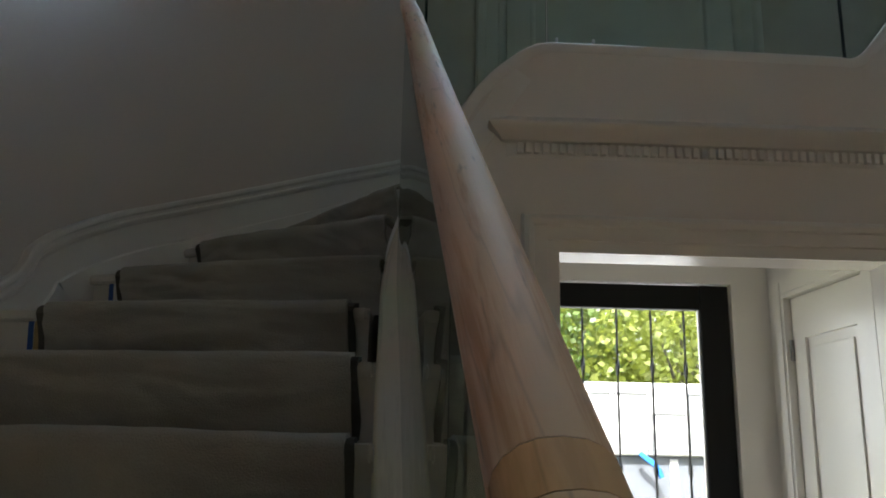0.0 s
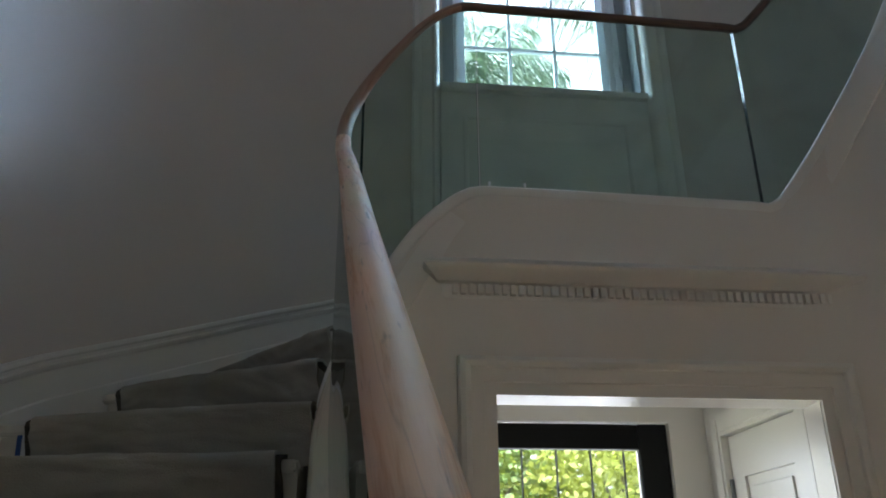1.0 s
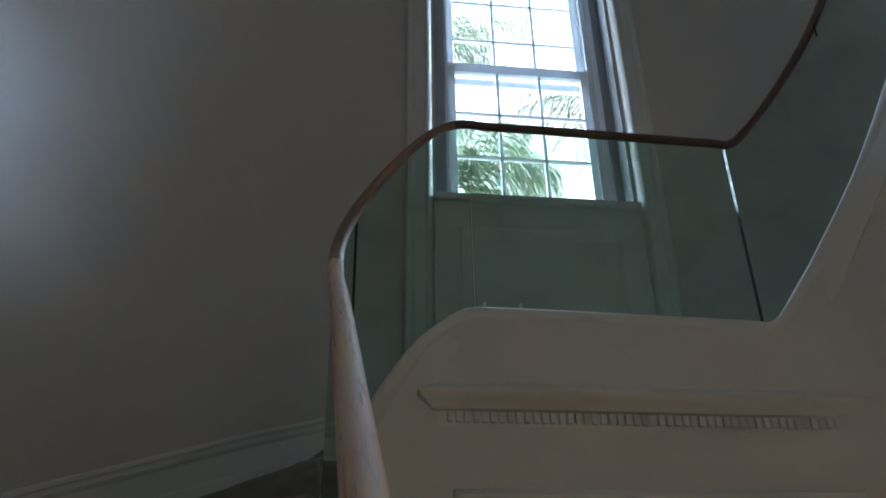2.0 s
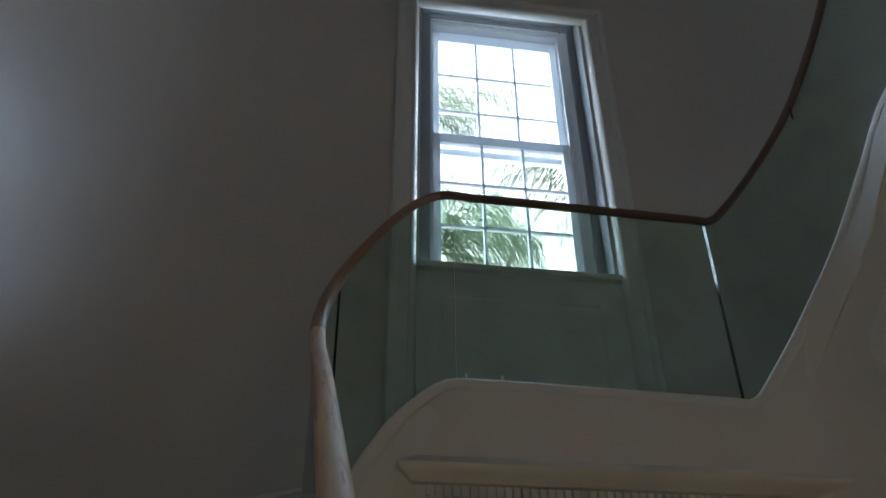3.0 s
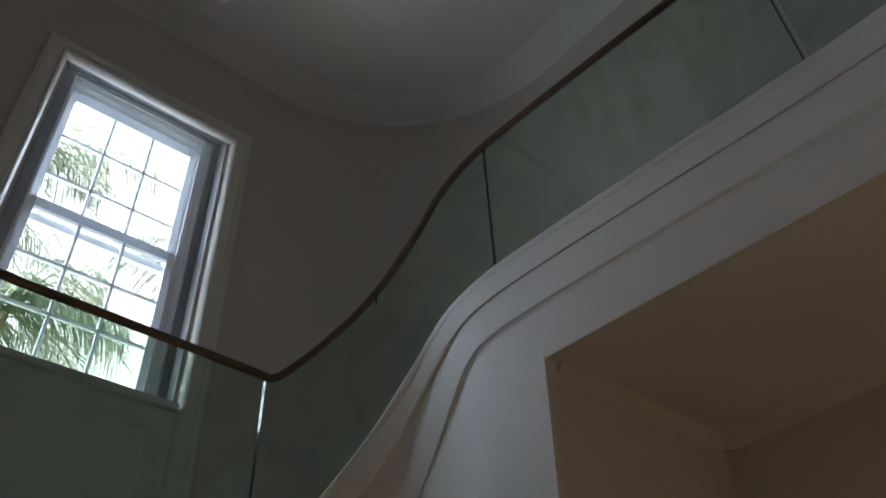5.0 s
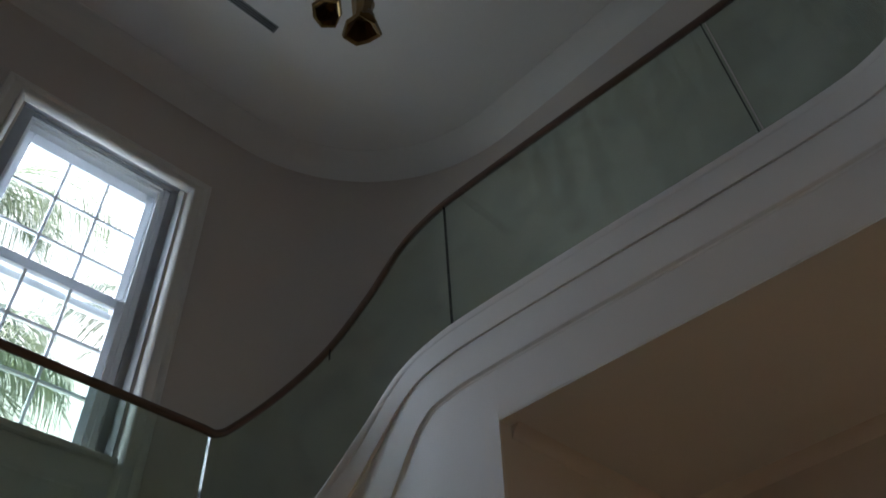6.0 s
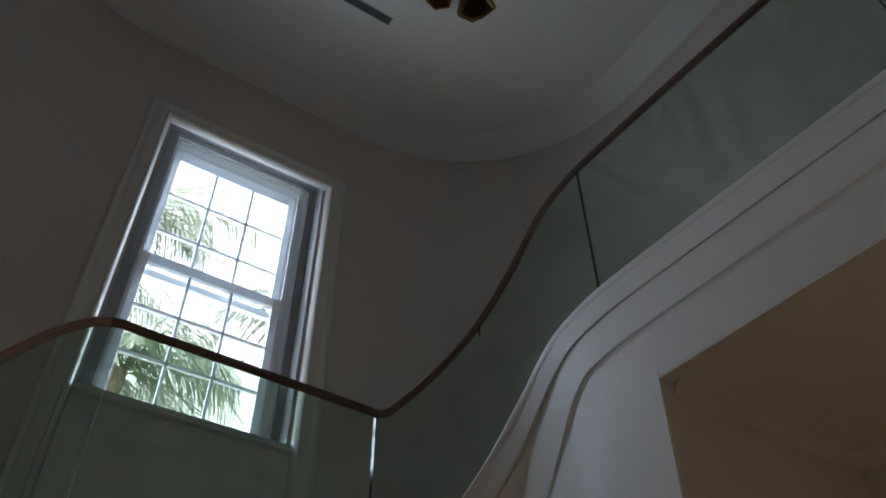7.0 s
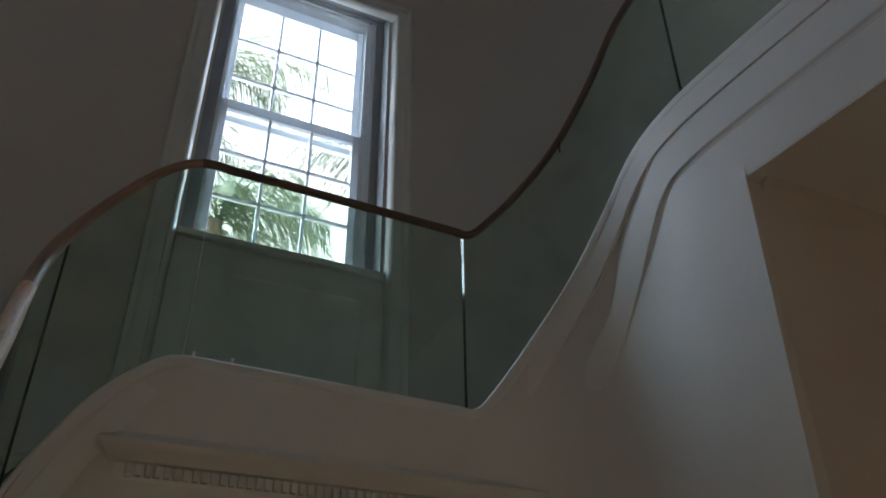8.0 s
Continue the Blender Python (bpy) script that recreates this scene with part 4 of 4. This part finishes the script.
balustrade = thing("glass_balustrade", TOP[0], "frameless green-tinted glass balustrade rising beside the stairs to the gallery", "balustrade")
joints = [lambda q: q.y > -0.25, lambda q: q.y > 1.03, lambda q: q.y > 2.3 and q.x > -0.268, lambda q: q.x > 0.162, lambda q: q.x > 1.256,
          lambda q: q.x > 1.5 and q.y < 2.17, lambda q: q.x > 1.5 and q.y < 0.685, never]
for j0, j1 in zip(joints, joints[1:]):
    pts = cut(j0, j1)
    pts = [q.copy() for q in pts]
    gap = 0.003
    pts[0] += (pts[1] - pts[0]).normalized() * gap
    pts[-1] -= (pts[-1] - pts[-2]).normalized() * gap
    bm = bmesh.new()
    cols = []
    for q, t, s, u in frames(pts):
        lo, hi = q.z - 0.012, q.z + glass_height(q) + 0.006
        cols.append([bm.verts.new((q.x + s.x * n_, q.y + s.y * n_, z)) for n_, z in ((0.006, lo), (-0.006, lo), (-0.006, hi), (0.006, hi))])
    for a, b in zip(cols, cols[1:]):
        for k in range(4):
            f_ = bm.faces.new((a[k], b[k], b[(k + 1) % 4], a[(k + 1) % 4]))
            f_.material_index = 0 if k in (1, 3) else 1
    for end in (cols[0], cols[-1][::-1]):
        bm.faces.new(end).material_index = 1
    g = under(balustrade, smooth(part("glass_panel", bm, [GLASS, GLASS_EDGE]), 40))
    g.visible_shadow = False

# small pale spacers left at the foot of the landing glass
for x in (0.205, 0.338):
    q = min((q for q in TOP if q.y > 2.9 and q.x < 1.2), key=lambda q: abs(q.x - x))
    bm = bmesh.new()
    box(bm, x - 0.005, x + 0.005, q.y - 0.015, q.y - 0.0065, q.z + 0.0005, q.z + 0.018, bevel=0.0015)
    under(balustrade, part("spacer", bm, SASH, label="small pale plastic spacer"))

# black sealant beads in two of the joints
BEADS = [(0.0016 * math.cos(a) + 0.0082, 0.0016 * math.sin(a)) for a in (k * math.pi / 4 for k in range(8))]
for test, prof in ((lambda q: q.y > 1.03, BEADS), (lambda q: q.x > 1.5 and q.y < 0.688, rounded(-0.0065, 0.0065, -0.0018, 0.0018, 0.0006, 1))):
    q = next(q for q in TOP if test(q))
    bm = bmesh.new()
    sweep(bm, [q + Vector((0, 0.0002 * k, 0.047 * k)) for k in range(18)], prof)
    under(balustrade, part("sealant_bead", bm, DARK, label="thin black sealant bead"))


def slim(q):
    """0 on the lower flight, 1 from the landing on."""
    v = min(1.0, max(0.0, (q.z - 2.25) / 0.65)) if q.x < 0.2 else 1.0
    return v * v * (3 - 2 * v)


RAIL = [q + Vector((0, 0, glass_height(q) + 0.024 - 0.007 * slim(q))) for q in TOP]
handrail = thing("handrail", RAIL[0], "pale maple handrail sweeping along the glass balustrade", "handrail")
# the last two cuts are where the painted shade of the rail deepens
rail_cuts = [0]
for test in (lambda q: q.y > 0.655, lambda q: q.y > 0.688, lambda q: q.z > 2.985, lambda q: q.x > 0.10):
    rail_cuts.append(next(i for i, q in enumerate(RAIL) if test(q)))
rail_cuts.append(len(RAIL) - 1)
ROUND = [(0.0255 * math.copysign(abs(math.cos(a)) ** 0.9, math.cos(a)), 0.0245 * math.copysign(abs(math.sin(a)) ** 0.9, math.sin(a)))
         for a in (2 * math.pi * k / 20 for k in range(20))]
for i, (i0, i1) in enumerate(zip(rail_cuts, rail_cuts[1:])):
    pts = [q.copy() for q in RAIL[i0:i1 + 1]]
    pts[0] += (pts[1] - pts[0]).normalized() * 0.0004
    pts[-1] -= (pts[-1] - pts[-2]).normalized() * 0.0004
    bm = bmesh.new()
    uv = bm.loops.layers.uv.new("UVMap")
    sweep(bm, pts, ROUND, uv=uv)
    bm.verts.ensure_lookup_table()
    for k, q in enumerate(pts):
        thin = 1 - 0.27 * slim(TOP[i0 + k])
        for vert in bm.verts[k * len(ROUND):(k + 1) * len(ROUND)]:
            vert.co = q + (vert.co - q) * thin
    ob = under(handrail, smooth(part("rail_section", bm, RAIL_WARM if i == 1 else RAIL_HALF_SHADED if i == 3 else RAIL_SHADED if i == 4 else RAIL_WOOD), 60))
# the upper two lines only part the painted shades of one maple
for i in rail_cuts[1:-1]:
    bm = bmesh.new()
    sweep(bm, [RAIL[i] - (RAIL[i + 1] - RAIL[i]).normalized() * 0.0003, RAIL[i] + (RAIL[i + 1] - RAIL[i]).normalized() * 0.0003], [(a * 0.985 * (1 - 0.27 * slim(TOP[i])), b * 0.985 * (1 - 0.27 * slim(TOP[i]))) for a, b in ROUND])
    under(handrail, part("joint_line", bm, DARK, label="dark glue line"))

k = next(i for i, q in enumerate(TOP) if q.x > 1.712)
bm = bmesh.new()
clip = RAIL[k] + TOP_FRAMES[id(TOP[k])][2] * 0.010
box(bm, clip.x - 0.003, clip.x + 0.003, clip.y - 0.003, clip.y + 0.003, clip.z - 0.085, clip.z - 0.010, bevel=0.001)
under(handrail, part("clip", bm, DARK, label="short dark clip under the rail"))

# ---- ceiling fittings ----
vent = thing("ceiling_vent", (0.6, 3.07, CEILING), "slim grey linear air slot in the ceiling", "air vent")
bm = bmesh.new()
box(bm, -0.35, 1.24, 3.04, 3.105, CEILING - 0.006, CEILING + 0.002, bevel=0.002)
under(vent, part("vent_frame", bm, VENT))
for y in (3.055, 3.072, 3.089):
    bm = bmesh.new()
    box(bm, -0.33, 1.225, y - 0.004, y + 0.004, CEILING - 0.009, CEILING - 0.0065)
    under(vent, part("vent_slot", bm, DARK))

LX, LY = 0.90, 1.46
lamp = thing("chandelier", (LX, LY, CEILING), "large dark brass chandelier of folded trumpet shapes hung at many heights", "chandelier")
bm = bmesh.new()
rose = [(LX + 0.30 * math.cos(a), LY + 0.86 * math.sin(a)) for a in (k * math.pi / 24 for k in range(48))]
prism(bm, rose, CEILING - 0.035, CEILING - 0.001)
under(lamp, smooth(part("ceiling_plate", bm, BRASS, label="oval brass ceiling plate")))
rng = random.Random(5)
# flared lip, neck, belly and tapering stem: (share of the length, radius)
TRUMPET = [(0.0, 0.078), (0.035, 0.084), (0.075, 0.062), (0.15, 0.038), (0.26, 0.044), (0.40, 0.056), (0.55, 0.046), (0.72, 0.026), (0.88, 0.014), (1.0, 0.008)]


def trumpet(x, y, tip, length, wide=1.0, sides=7):
    """A brass sheet folded into a faceted trumpet that hangs mouth down from a rod."""
    bm_ = bmesh.new()
    turn0, lean = rng.uniform(0, 6.28), (rng.uniform(-0.04, 0.04), rng.uniform(-0.04, 0.04))
    facet = [rng.uniform(0.78, 1.18) for _ in range(sides)]
    rings_ = []
    for v, rad in TRUMPET:
        row = []
        for k in range(sides):
            a = turn0 + 6.283 * k / sides + 1.1 * v
            r = wide * rad * (facet[k] if v < 0.3 else 1 + 0.5 * (facet[k] - 1))
            drop = 0.022 * (facet[(k * 3) % sides] - 1) * 4 if v < 0.05 else 0
            row.append(bm_.verts.new((x + r * math.cos(a) + lean[0] * (1 - v), y + r * math.sin(a) + lean[1] * (1 - v), tip + length * v + drop * 0.5 + 0.02)))
        rings_.append(row)
    inner_ = [bm_.verts.new((x + (q.co.x - x) * 0.82, y + (q.co.y - y) * 0.82, q.co.z + 0.006)) for q in rings_[0]]
    deep_ = [bm_.verts.new((x + (q.co.x - x) * 0.30, y + (q.co.y - y) * 0.30, q.co.z + 0.10)) for q in rings_[0]]
    rings_ = [deep_, inner_] + rings_
    for a, b in zip(rings_, rings_[1:]):
        for k in range(sides):
            bm_.faces.new((a[k], a[(k + 1) % sides], b[(k + 1) % sides], b[k]))
    bm_.faces.new(deep_)
    bm_.faces.new(rings_[-1])
    ob = under(lamp, part("trumpet", bm_, BRASS, label="folded dark brass trumpet"))
    # a curled leaf wraps the neck
    bm_ = bmesh.new()
    rows_ = []
    for v in range(6):
        h_ = tip + 0.05 + length * 0.06 * v
        rows_.append([bm_.verts.new((x + lean[0] + (0.052 + 0.014 * math.sin(v * 1.3)) * wide * math.cos(turn0 + 0.35 * u_ + 0.25 * v), y + lean[1] + (0.052 + 0.014 * math.sin(v * 1.3)) * wide * math.sin(turn0 + 0.35 * u_ + 0.25 * v), h_ + 0.012 * math.sin(u_ * 0.8))) for u_ in range(8)])
    for a, b in zip(rows_, rows_[1:]):
        for k in range(7):
            bm_.faces.new((a[k], a[k + 1], b[k + 1], b[k]))
    bmesh.ops.recalc_face_normals(bm_, faces=bm_.faces)
    bmesh.ops.solidify(bm_, geom=bm_.faces[:], thickness=0.003)
    under(lamp, part("curled_leaf", bm_, BRASS))
    bm_ = bmesh.new()
    bmesh.ops.create_cone(bm_, cap_ends=True, segments=8, radius1=0.004, radius2=0.004, depth=CEILING - 0.03 - tip - length, matrix=Matrix.Translation((x, y, (CEILING - 0.03 + tip + length) / 2)))
    under(lamp, part("rod", bm_, BRASS))
    return ob


for x, y, tip, length, wide in ((1.04, 1.81, 5.245, 0.80, 1.0), (1.0, 2.02, 5.57, 0.75, 1.1), (0.95, 2.20, 6.20, 0.62, 0.8), (1.0, 1.61, 5.55, 0.85, 1.0), (0.86, 1.66, 5.44, 0.80, 0.9),
                                (0.90, 1.48, 6.15, 0.66, 1.0), (0.85, 1.27, 5.24, 1.05, 1.25), (0.88, 1.14, 5.26, 1.0, 1.25), (0.72, 1.34, 5.75, 0.8, 1.0), (0.74, 1.95, 6.1, 0.6, 0.9),
                                (0.86, 0.98, 5.34, 1.05, 1.3), (0.78, 0.84, 5.50, 1.0, 1.3), (0.94, 0.72, 5.42, 1.0, 1.25), (0.74, 1.10, 5.95, 0.8, 1.2), (0.98, 1.30, 6.05, 0.7, 1.1), (0.84, 0.66, 6.0, 0.8, 1.2)):
    trumpet(x, y, tip, length, wide)

# ---- outdoors ----
bm = bmesh.new()
box(bm, -90, 90, -90, 120, -0.6, -0.25)
tagged(part("ground", bm, GROUND), "dry grassy ground outside the house", "ground", kind="structure")

# hazy white sky far beyond the garden
HAZE = bpy.data.materials.new("white_haze")
HAZE.use_nodes = True
hn = HAZE.node_tree
hn.nodes.remove(hn.nodes["Principled BSDF"])
haze_light = hn.nodes.new("ShaderNodeEmission")
haze_cloud = hn.nodes.new("ShaderNodeTexNoise")
haze_cloud.inputs["Scale"].default_value = 0.03
haze_cloud.inputs["Detail"].default_value = 5
haze_ramp = hn.nodes.new("ShaderNodeValToRGB")
haze_ramp.color_ramp.elements[0].position, haze_ramp.color_ramp.elements[0].color = 0.3, (0.80, 0.88, 0.95, 1)
haze_ramp.color_ramp.elements[1].position, haze_ramp.color_ramp.elements[1].color = 0.65, (0.97, 0.97, 0.96, 1)
haze_pos = hn.nodes.new("ShaderNodeTexCoord")
hn.links.new(haze_pos.outputs["Object"], haze_cloud.inputs["Vector"])
hn.links.new(haze_cloud.outputs["Fac"], haze_ramp.inputs["Fac"])
hn.links.new(haze_ramp.outputs["Color"], haze_light.inputs["Color"])
haze_light.inputs["Strength"].default_value = 0.5
hn.links.new(haze_light.outputs[0], hn.nodes["Material Output"].inputs["Surface"])
bm = bmesh.new()
arc_ = [(95 * math.sin(a), 95 * math.cos(a)) for a in (math.radians(-75 + 10 * k) for k in range(16))]
lower_ = [bm.verts.new((x, y, -0.3)) for x, y in arc_]
upper_ = [bm.verts.new((x, y, 120)) for x, y in arc_]
for k in range(15):
    bm.faces.new((lower_[k], lower_[k + 1], upper_[k + 1], upper_[k]))
tagged(part("backdrop", bm, HAZE), "bright hazy white sky beyond the garden", "sky", kind="structure")


def frond(bm_, base, heading, lift, length, rng_):
    """An arching rachis with two rows of narrow hanging leaflets."""
    h = Vector((math.cos(heading), math.sin(heading), 0))
    pts = []
    for k in range(17):
        v = k / 16
        pts.append(base + h * (length * (v - 0.15 * v * v)) + Vector((0, 0, length * (lift * v - (0.55 + 0.4 * lift) * v * v))))
    side = Vector((-h.y, h.x, 0))
    for k, (p, q) in enumerate(zip(pts, pts[1:])):
        r = 0.018 * (1 - k / 18)
        vs = [bm_.verts.new(p + side * r), bm_.verts.new(p - side * r), bm_.verts.new(q - side * r), bm_.verts.new(q + side * r)]
        bm_.faces.new(vs)
        t = (q - p).normalized()
        if k < 1:
            continue
        for e in range(3):
            m = p.lerp(q, e / 3)
            v = (k + e / 3) / 16
            ln = length * 0.38 * (math.sin(math.pi * min(1, 0.15 + v * 0.83)) ** 0.6) * rng_.uniform(0.8, 1.1)
            for sgn in (-1, 1):
                d = (side * sgn * 0.75 + t * 0.55 + Vector((0, 0, rng_.uniform(-0.75, -0.15)))).normalized()
                wv = t.cross(d).normalized() * 0.5 + t * 0.8
                wv = wv.normalized() * 0.0068
                mid = m + d * ln * 0.55 + Vector((0, 0, -0.04 * ln))
                tip = m + d * ln * 0.9 + Vector((0, 0, -0.42 * ln))
                a1, a2, b1, b2, c1 = (bm_.verts.new(m - wv * 0.5), bm_.verts.new(m + wv * 0.5), bm_.verts.new(mid - wv), bm_.verts.new(mid + wv), bm_.verts.new(tip))
                bm_.faces.new((a1, a2, b2, b1))
                bm_.faces.new((b1, b2, c1))


def palm(x, y, top, seed, count=20, length=2.3, reach=()):
    r = random.Random(seed)
    base = Vector((x, y, -0.25))
    ob = thing("palm_tree", base, "tall palm tree with arching feathery green fronds", "palm tree", "palms outside the window")
    if top > 0:
        bm_ = bmesh.new()
        pts = [Vector((x + 0.08 * math.sin(k * 0.5), y, -0.25 + (top + 0.25) * k / 24)) for k in range(25)]
        rr = []
        for k, q in enumerate(pts):
            rad = 0.16 - 0.05 * k / 24 + 0.008 * (k % 2)
            rr.append([bm_.verts.new(q + Vector((rad * math.cos(a), rad * math.sin(a), 0))) for a in (i * math.pi / 6 for i in range(12))])
        for a, b in zip(rr, rr[1:]):
            for i in range(12):
                bm_.faces.new((a[i], a[(i + 1) % 12], b[(i + 1) % 12], b[i]))
        under(ob, smooth(part("trunk", bm_, BARK)))
    for k in range(count):
        bm_ = bmesh.new()
        frond(bm_, Vector((x, y, top)), k * 2.399 + r.uniform(-0.2, 0.2), r.uniform(0.05, 1.0), length * r.uniform(0.8, 1.1), r)
        under(ob, part("frond", bm_, PALM))
    for heading, lift, ln in reach:
        bm_ = bmesh.new()
        frond(bm_, Vector((x, y, top)), radians(heading), lift, ln, r)
        under(ob, part("frond", bm_, PALM))
    return ob


palm(0.98, 9.2, 7.6, 1, 12, 1.7, ((150, 1.2, 1.7), (35, 1.3, 1.8), (85, 0.6, 1.5), (2, 0.75, 1.9), (20, 0.5, 1.8), (-25, 0.9, 1.7), (-60, 0.8, 1.6), (70, 1.1, 1.8), (110, 1.2, 1.7), (-90, 0.7, 1.3), (-112, 0.6, 1.3), (-75, 1.1, 1.4), (-40, 0.5, 1.6)))
palm(0.25, 9.0, 10.05, 2, 9, 2.1, ((0, 1.2, 2.9), (9, 0.95, 2.6), (-14, 0.9, 2.3), (4, 0.55, 1.9), (-5, 0.35, 1.5)))
palm(-0.45, 9.0, 8.55, 4, 8, 1.7, ((0, 0.8, 2.0), (12, 0.55, 1.9), (-10, 0.65, 1.8), (5, 1.1, 2.1)))
palm(3.45, 9.0, 8.95, 3, 9, 1.9, ((180, 0.90, 2.3), (189, 0.75, 2.1), (172, 0.65, 2.2), (184, 0.5, 2.0), (177, 0.8, 2.1)))


def tree(x, y, height, seed, spread=1.7, clumps=800):
    r = random.Random(seed)
    base = Vector((x, y, -0.25))
    ob = thing("tree", base, "leafy sunlit garden tree with a pale trunk", "tree", "garden trees")
    bm_ = bmesh.new()
    limbs = [[base, base + Vector((0.1, 0, height * 0.35)), base + Vector((0, 0.1, height * 0.7))]]
    for k in range(6):
        a = k * 1.05 + r.random()
        s = base + Vector((0.05, 0, height * (0.3 + 0.06 * k)))
        limbs.append([s, s + Vector((math.cos(a) * spread * 0.4, math.sin(a) * spread * 0.4, height * 0.14)), s + Vector((math.cos(a) * spread * 0.8, math.sin(a) * spread * 0.8, height * 0.25))])
    for i, l in enumerate(limbs):
        pts = spline(l, 0.2)
        rr = []
        for k, q in enumerate(pts):
            rad = (0.13 if i == 0 else 0.05) * (1 - 0.75 * k / len(pts))
            rr.append([bm_.verts.new(q + Vector((rad * math.cos(a), rad * math.sin(a), 0))) for a in (j * math.pi / 4 for j in range(8))])
        for a, b in zip(rr, rr[1:]):
            for j in range(8):
                bm_.faces.new((a[j], a[(j + 1) % 8], b[(j + 1) % 8], b[j]))
    under(ob, smooth(part("trunk", bm_, BARK)))
    verts, faces = [], []
    for k in range(clumps):
        u_, a = r.random(), r.random() * 6.283
        rad = spread * (0.35 + 0.65 * r.random()) * (0.55 + 0.45 * math.sin(3.1 * u_))
        c = base + Vector((math.cos(a) * rad, math.sin(a) * rad, height * (0.22 + 0.8 * u_)))
        for e in range(9):
            p = c + Vector((r.gauss(0, 0.16), r.gauss(0, 0.16), r.gauss(0, 0.12)))
            d = Vector((r.gauss(0, 1), r.gauss(0, 1), r.gauss(-0.4, 0.6))).normalized()
            w = d.cross(Vector((r.gauss(0, 1), r.gauss(0, 1), r.gauss(0, 1)))).normalized()
            ln, wd = r.uniform(0.10, 0.20), r.uniform(0.04, 0.07)
            i0 = len(verts)
            verts += [p, p + d * ln * 0.5 + w * wd, p + d * ln, p + d * ln * 0.5 - w * wd]
            faces.append((i0, i0 + 1, i0 + 2, i0 + 3))
    me = bpy.data.meshes.new("crown")
    me.from_pydata([tuple(v) for v in verts], [], faces)
    me.materials.append(LEAF)
    crown_ = new("crown", me)
    tagged(crown_, kind="stuff")
    under(ob, crown_)
    return ob


for i, (x, y, h) in enumerate(((0.4, 15.5, 5.0), (2.6, 16.5, 5.6), (4.6, 15.0, 4.8), (6.8, 17.0, 5.5), (-1.8, 16.5, 5.2), (3.6, 19.5, 7.0), (1.2, 20.0, 7.5), (5.6, 20.5, 7.5), (3.2, 23.0, 8.5), (7.6, 22.0, 8.0))):
    tree(x, y, h, 20 + i)

# white trailer beyond the entrance door
trailer = thing("utility_trailer", (3.0, 11.0, -0.25), "white panelled utility trailer parked beyond the entrance door", "trailer")
bm = bmesh.new()
box(bm, 0.6, 5.4, 10.2, 11.6, 1.42, 2.30, bevel=0.09)
under(trailer, part("body", bm, WHITE_METAL))
for k in range(10):
    x, z1 = 0.78 + 0.46 * k, 2.17 - (0.24 if k % 3 == 1 else 0)
    bm = bmesh.new()
    for dims in ((x, x + 0.016, 1.47, z1), (x + 0.40, x + 0.416, 1.47, z1), (x + 0.016, x + 0.40, z1 - 0.016, z1)):
        box(bm, dims[0], dims[1], 10.188, 10.2, dims[2], dims[3])
    under(trailer, part("panel_frame", bm, TRAILER_GREY))
for x in (1.2, 2.86, 3.9, 4.8):
    bm = bmesh.new()
    box(bm, x, x + 0.10, 10.3, 10.4, -0.25, 1.39, bevel=0.008)
    under(trailer, part("post", bm, WHITE_METAL))
bm = bmesh.new()
box(bm, 1.4, 4.6, 10.32, 10.5, 0.2, 1.42, bevel=0.02)
under(trailer, part("underside", bm, GREY))
bm = bmesh.new()
sweep(bm, spline([(2.45, 10.15, 1.46), (2.52, 10.13, 1.40), (2.64, 10.12, 1.30), (2.70, 10.13, 1.18)], 0.03), rounded(-0.02, 0.02, -0.03, 0.03, 0.01))
under(trailer, part("strap", bm, BLUE, label="bright blue strap"))
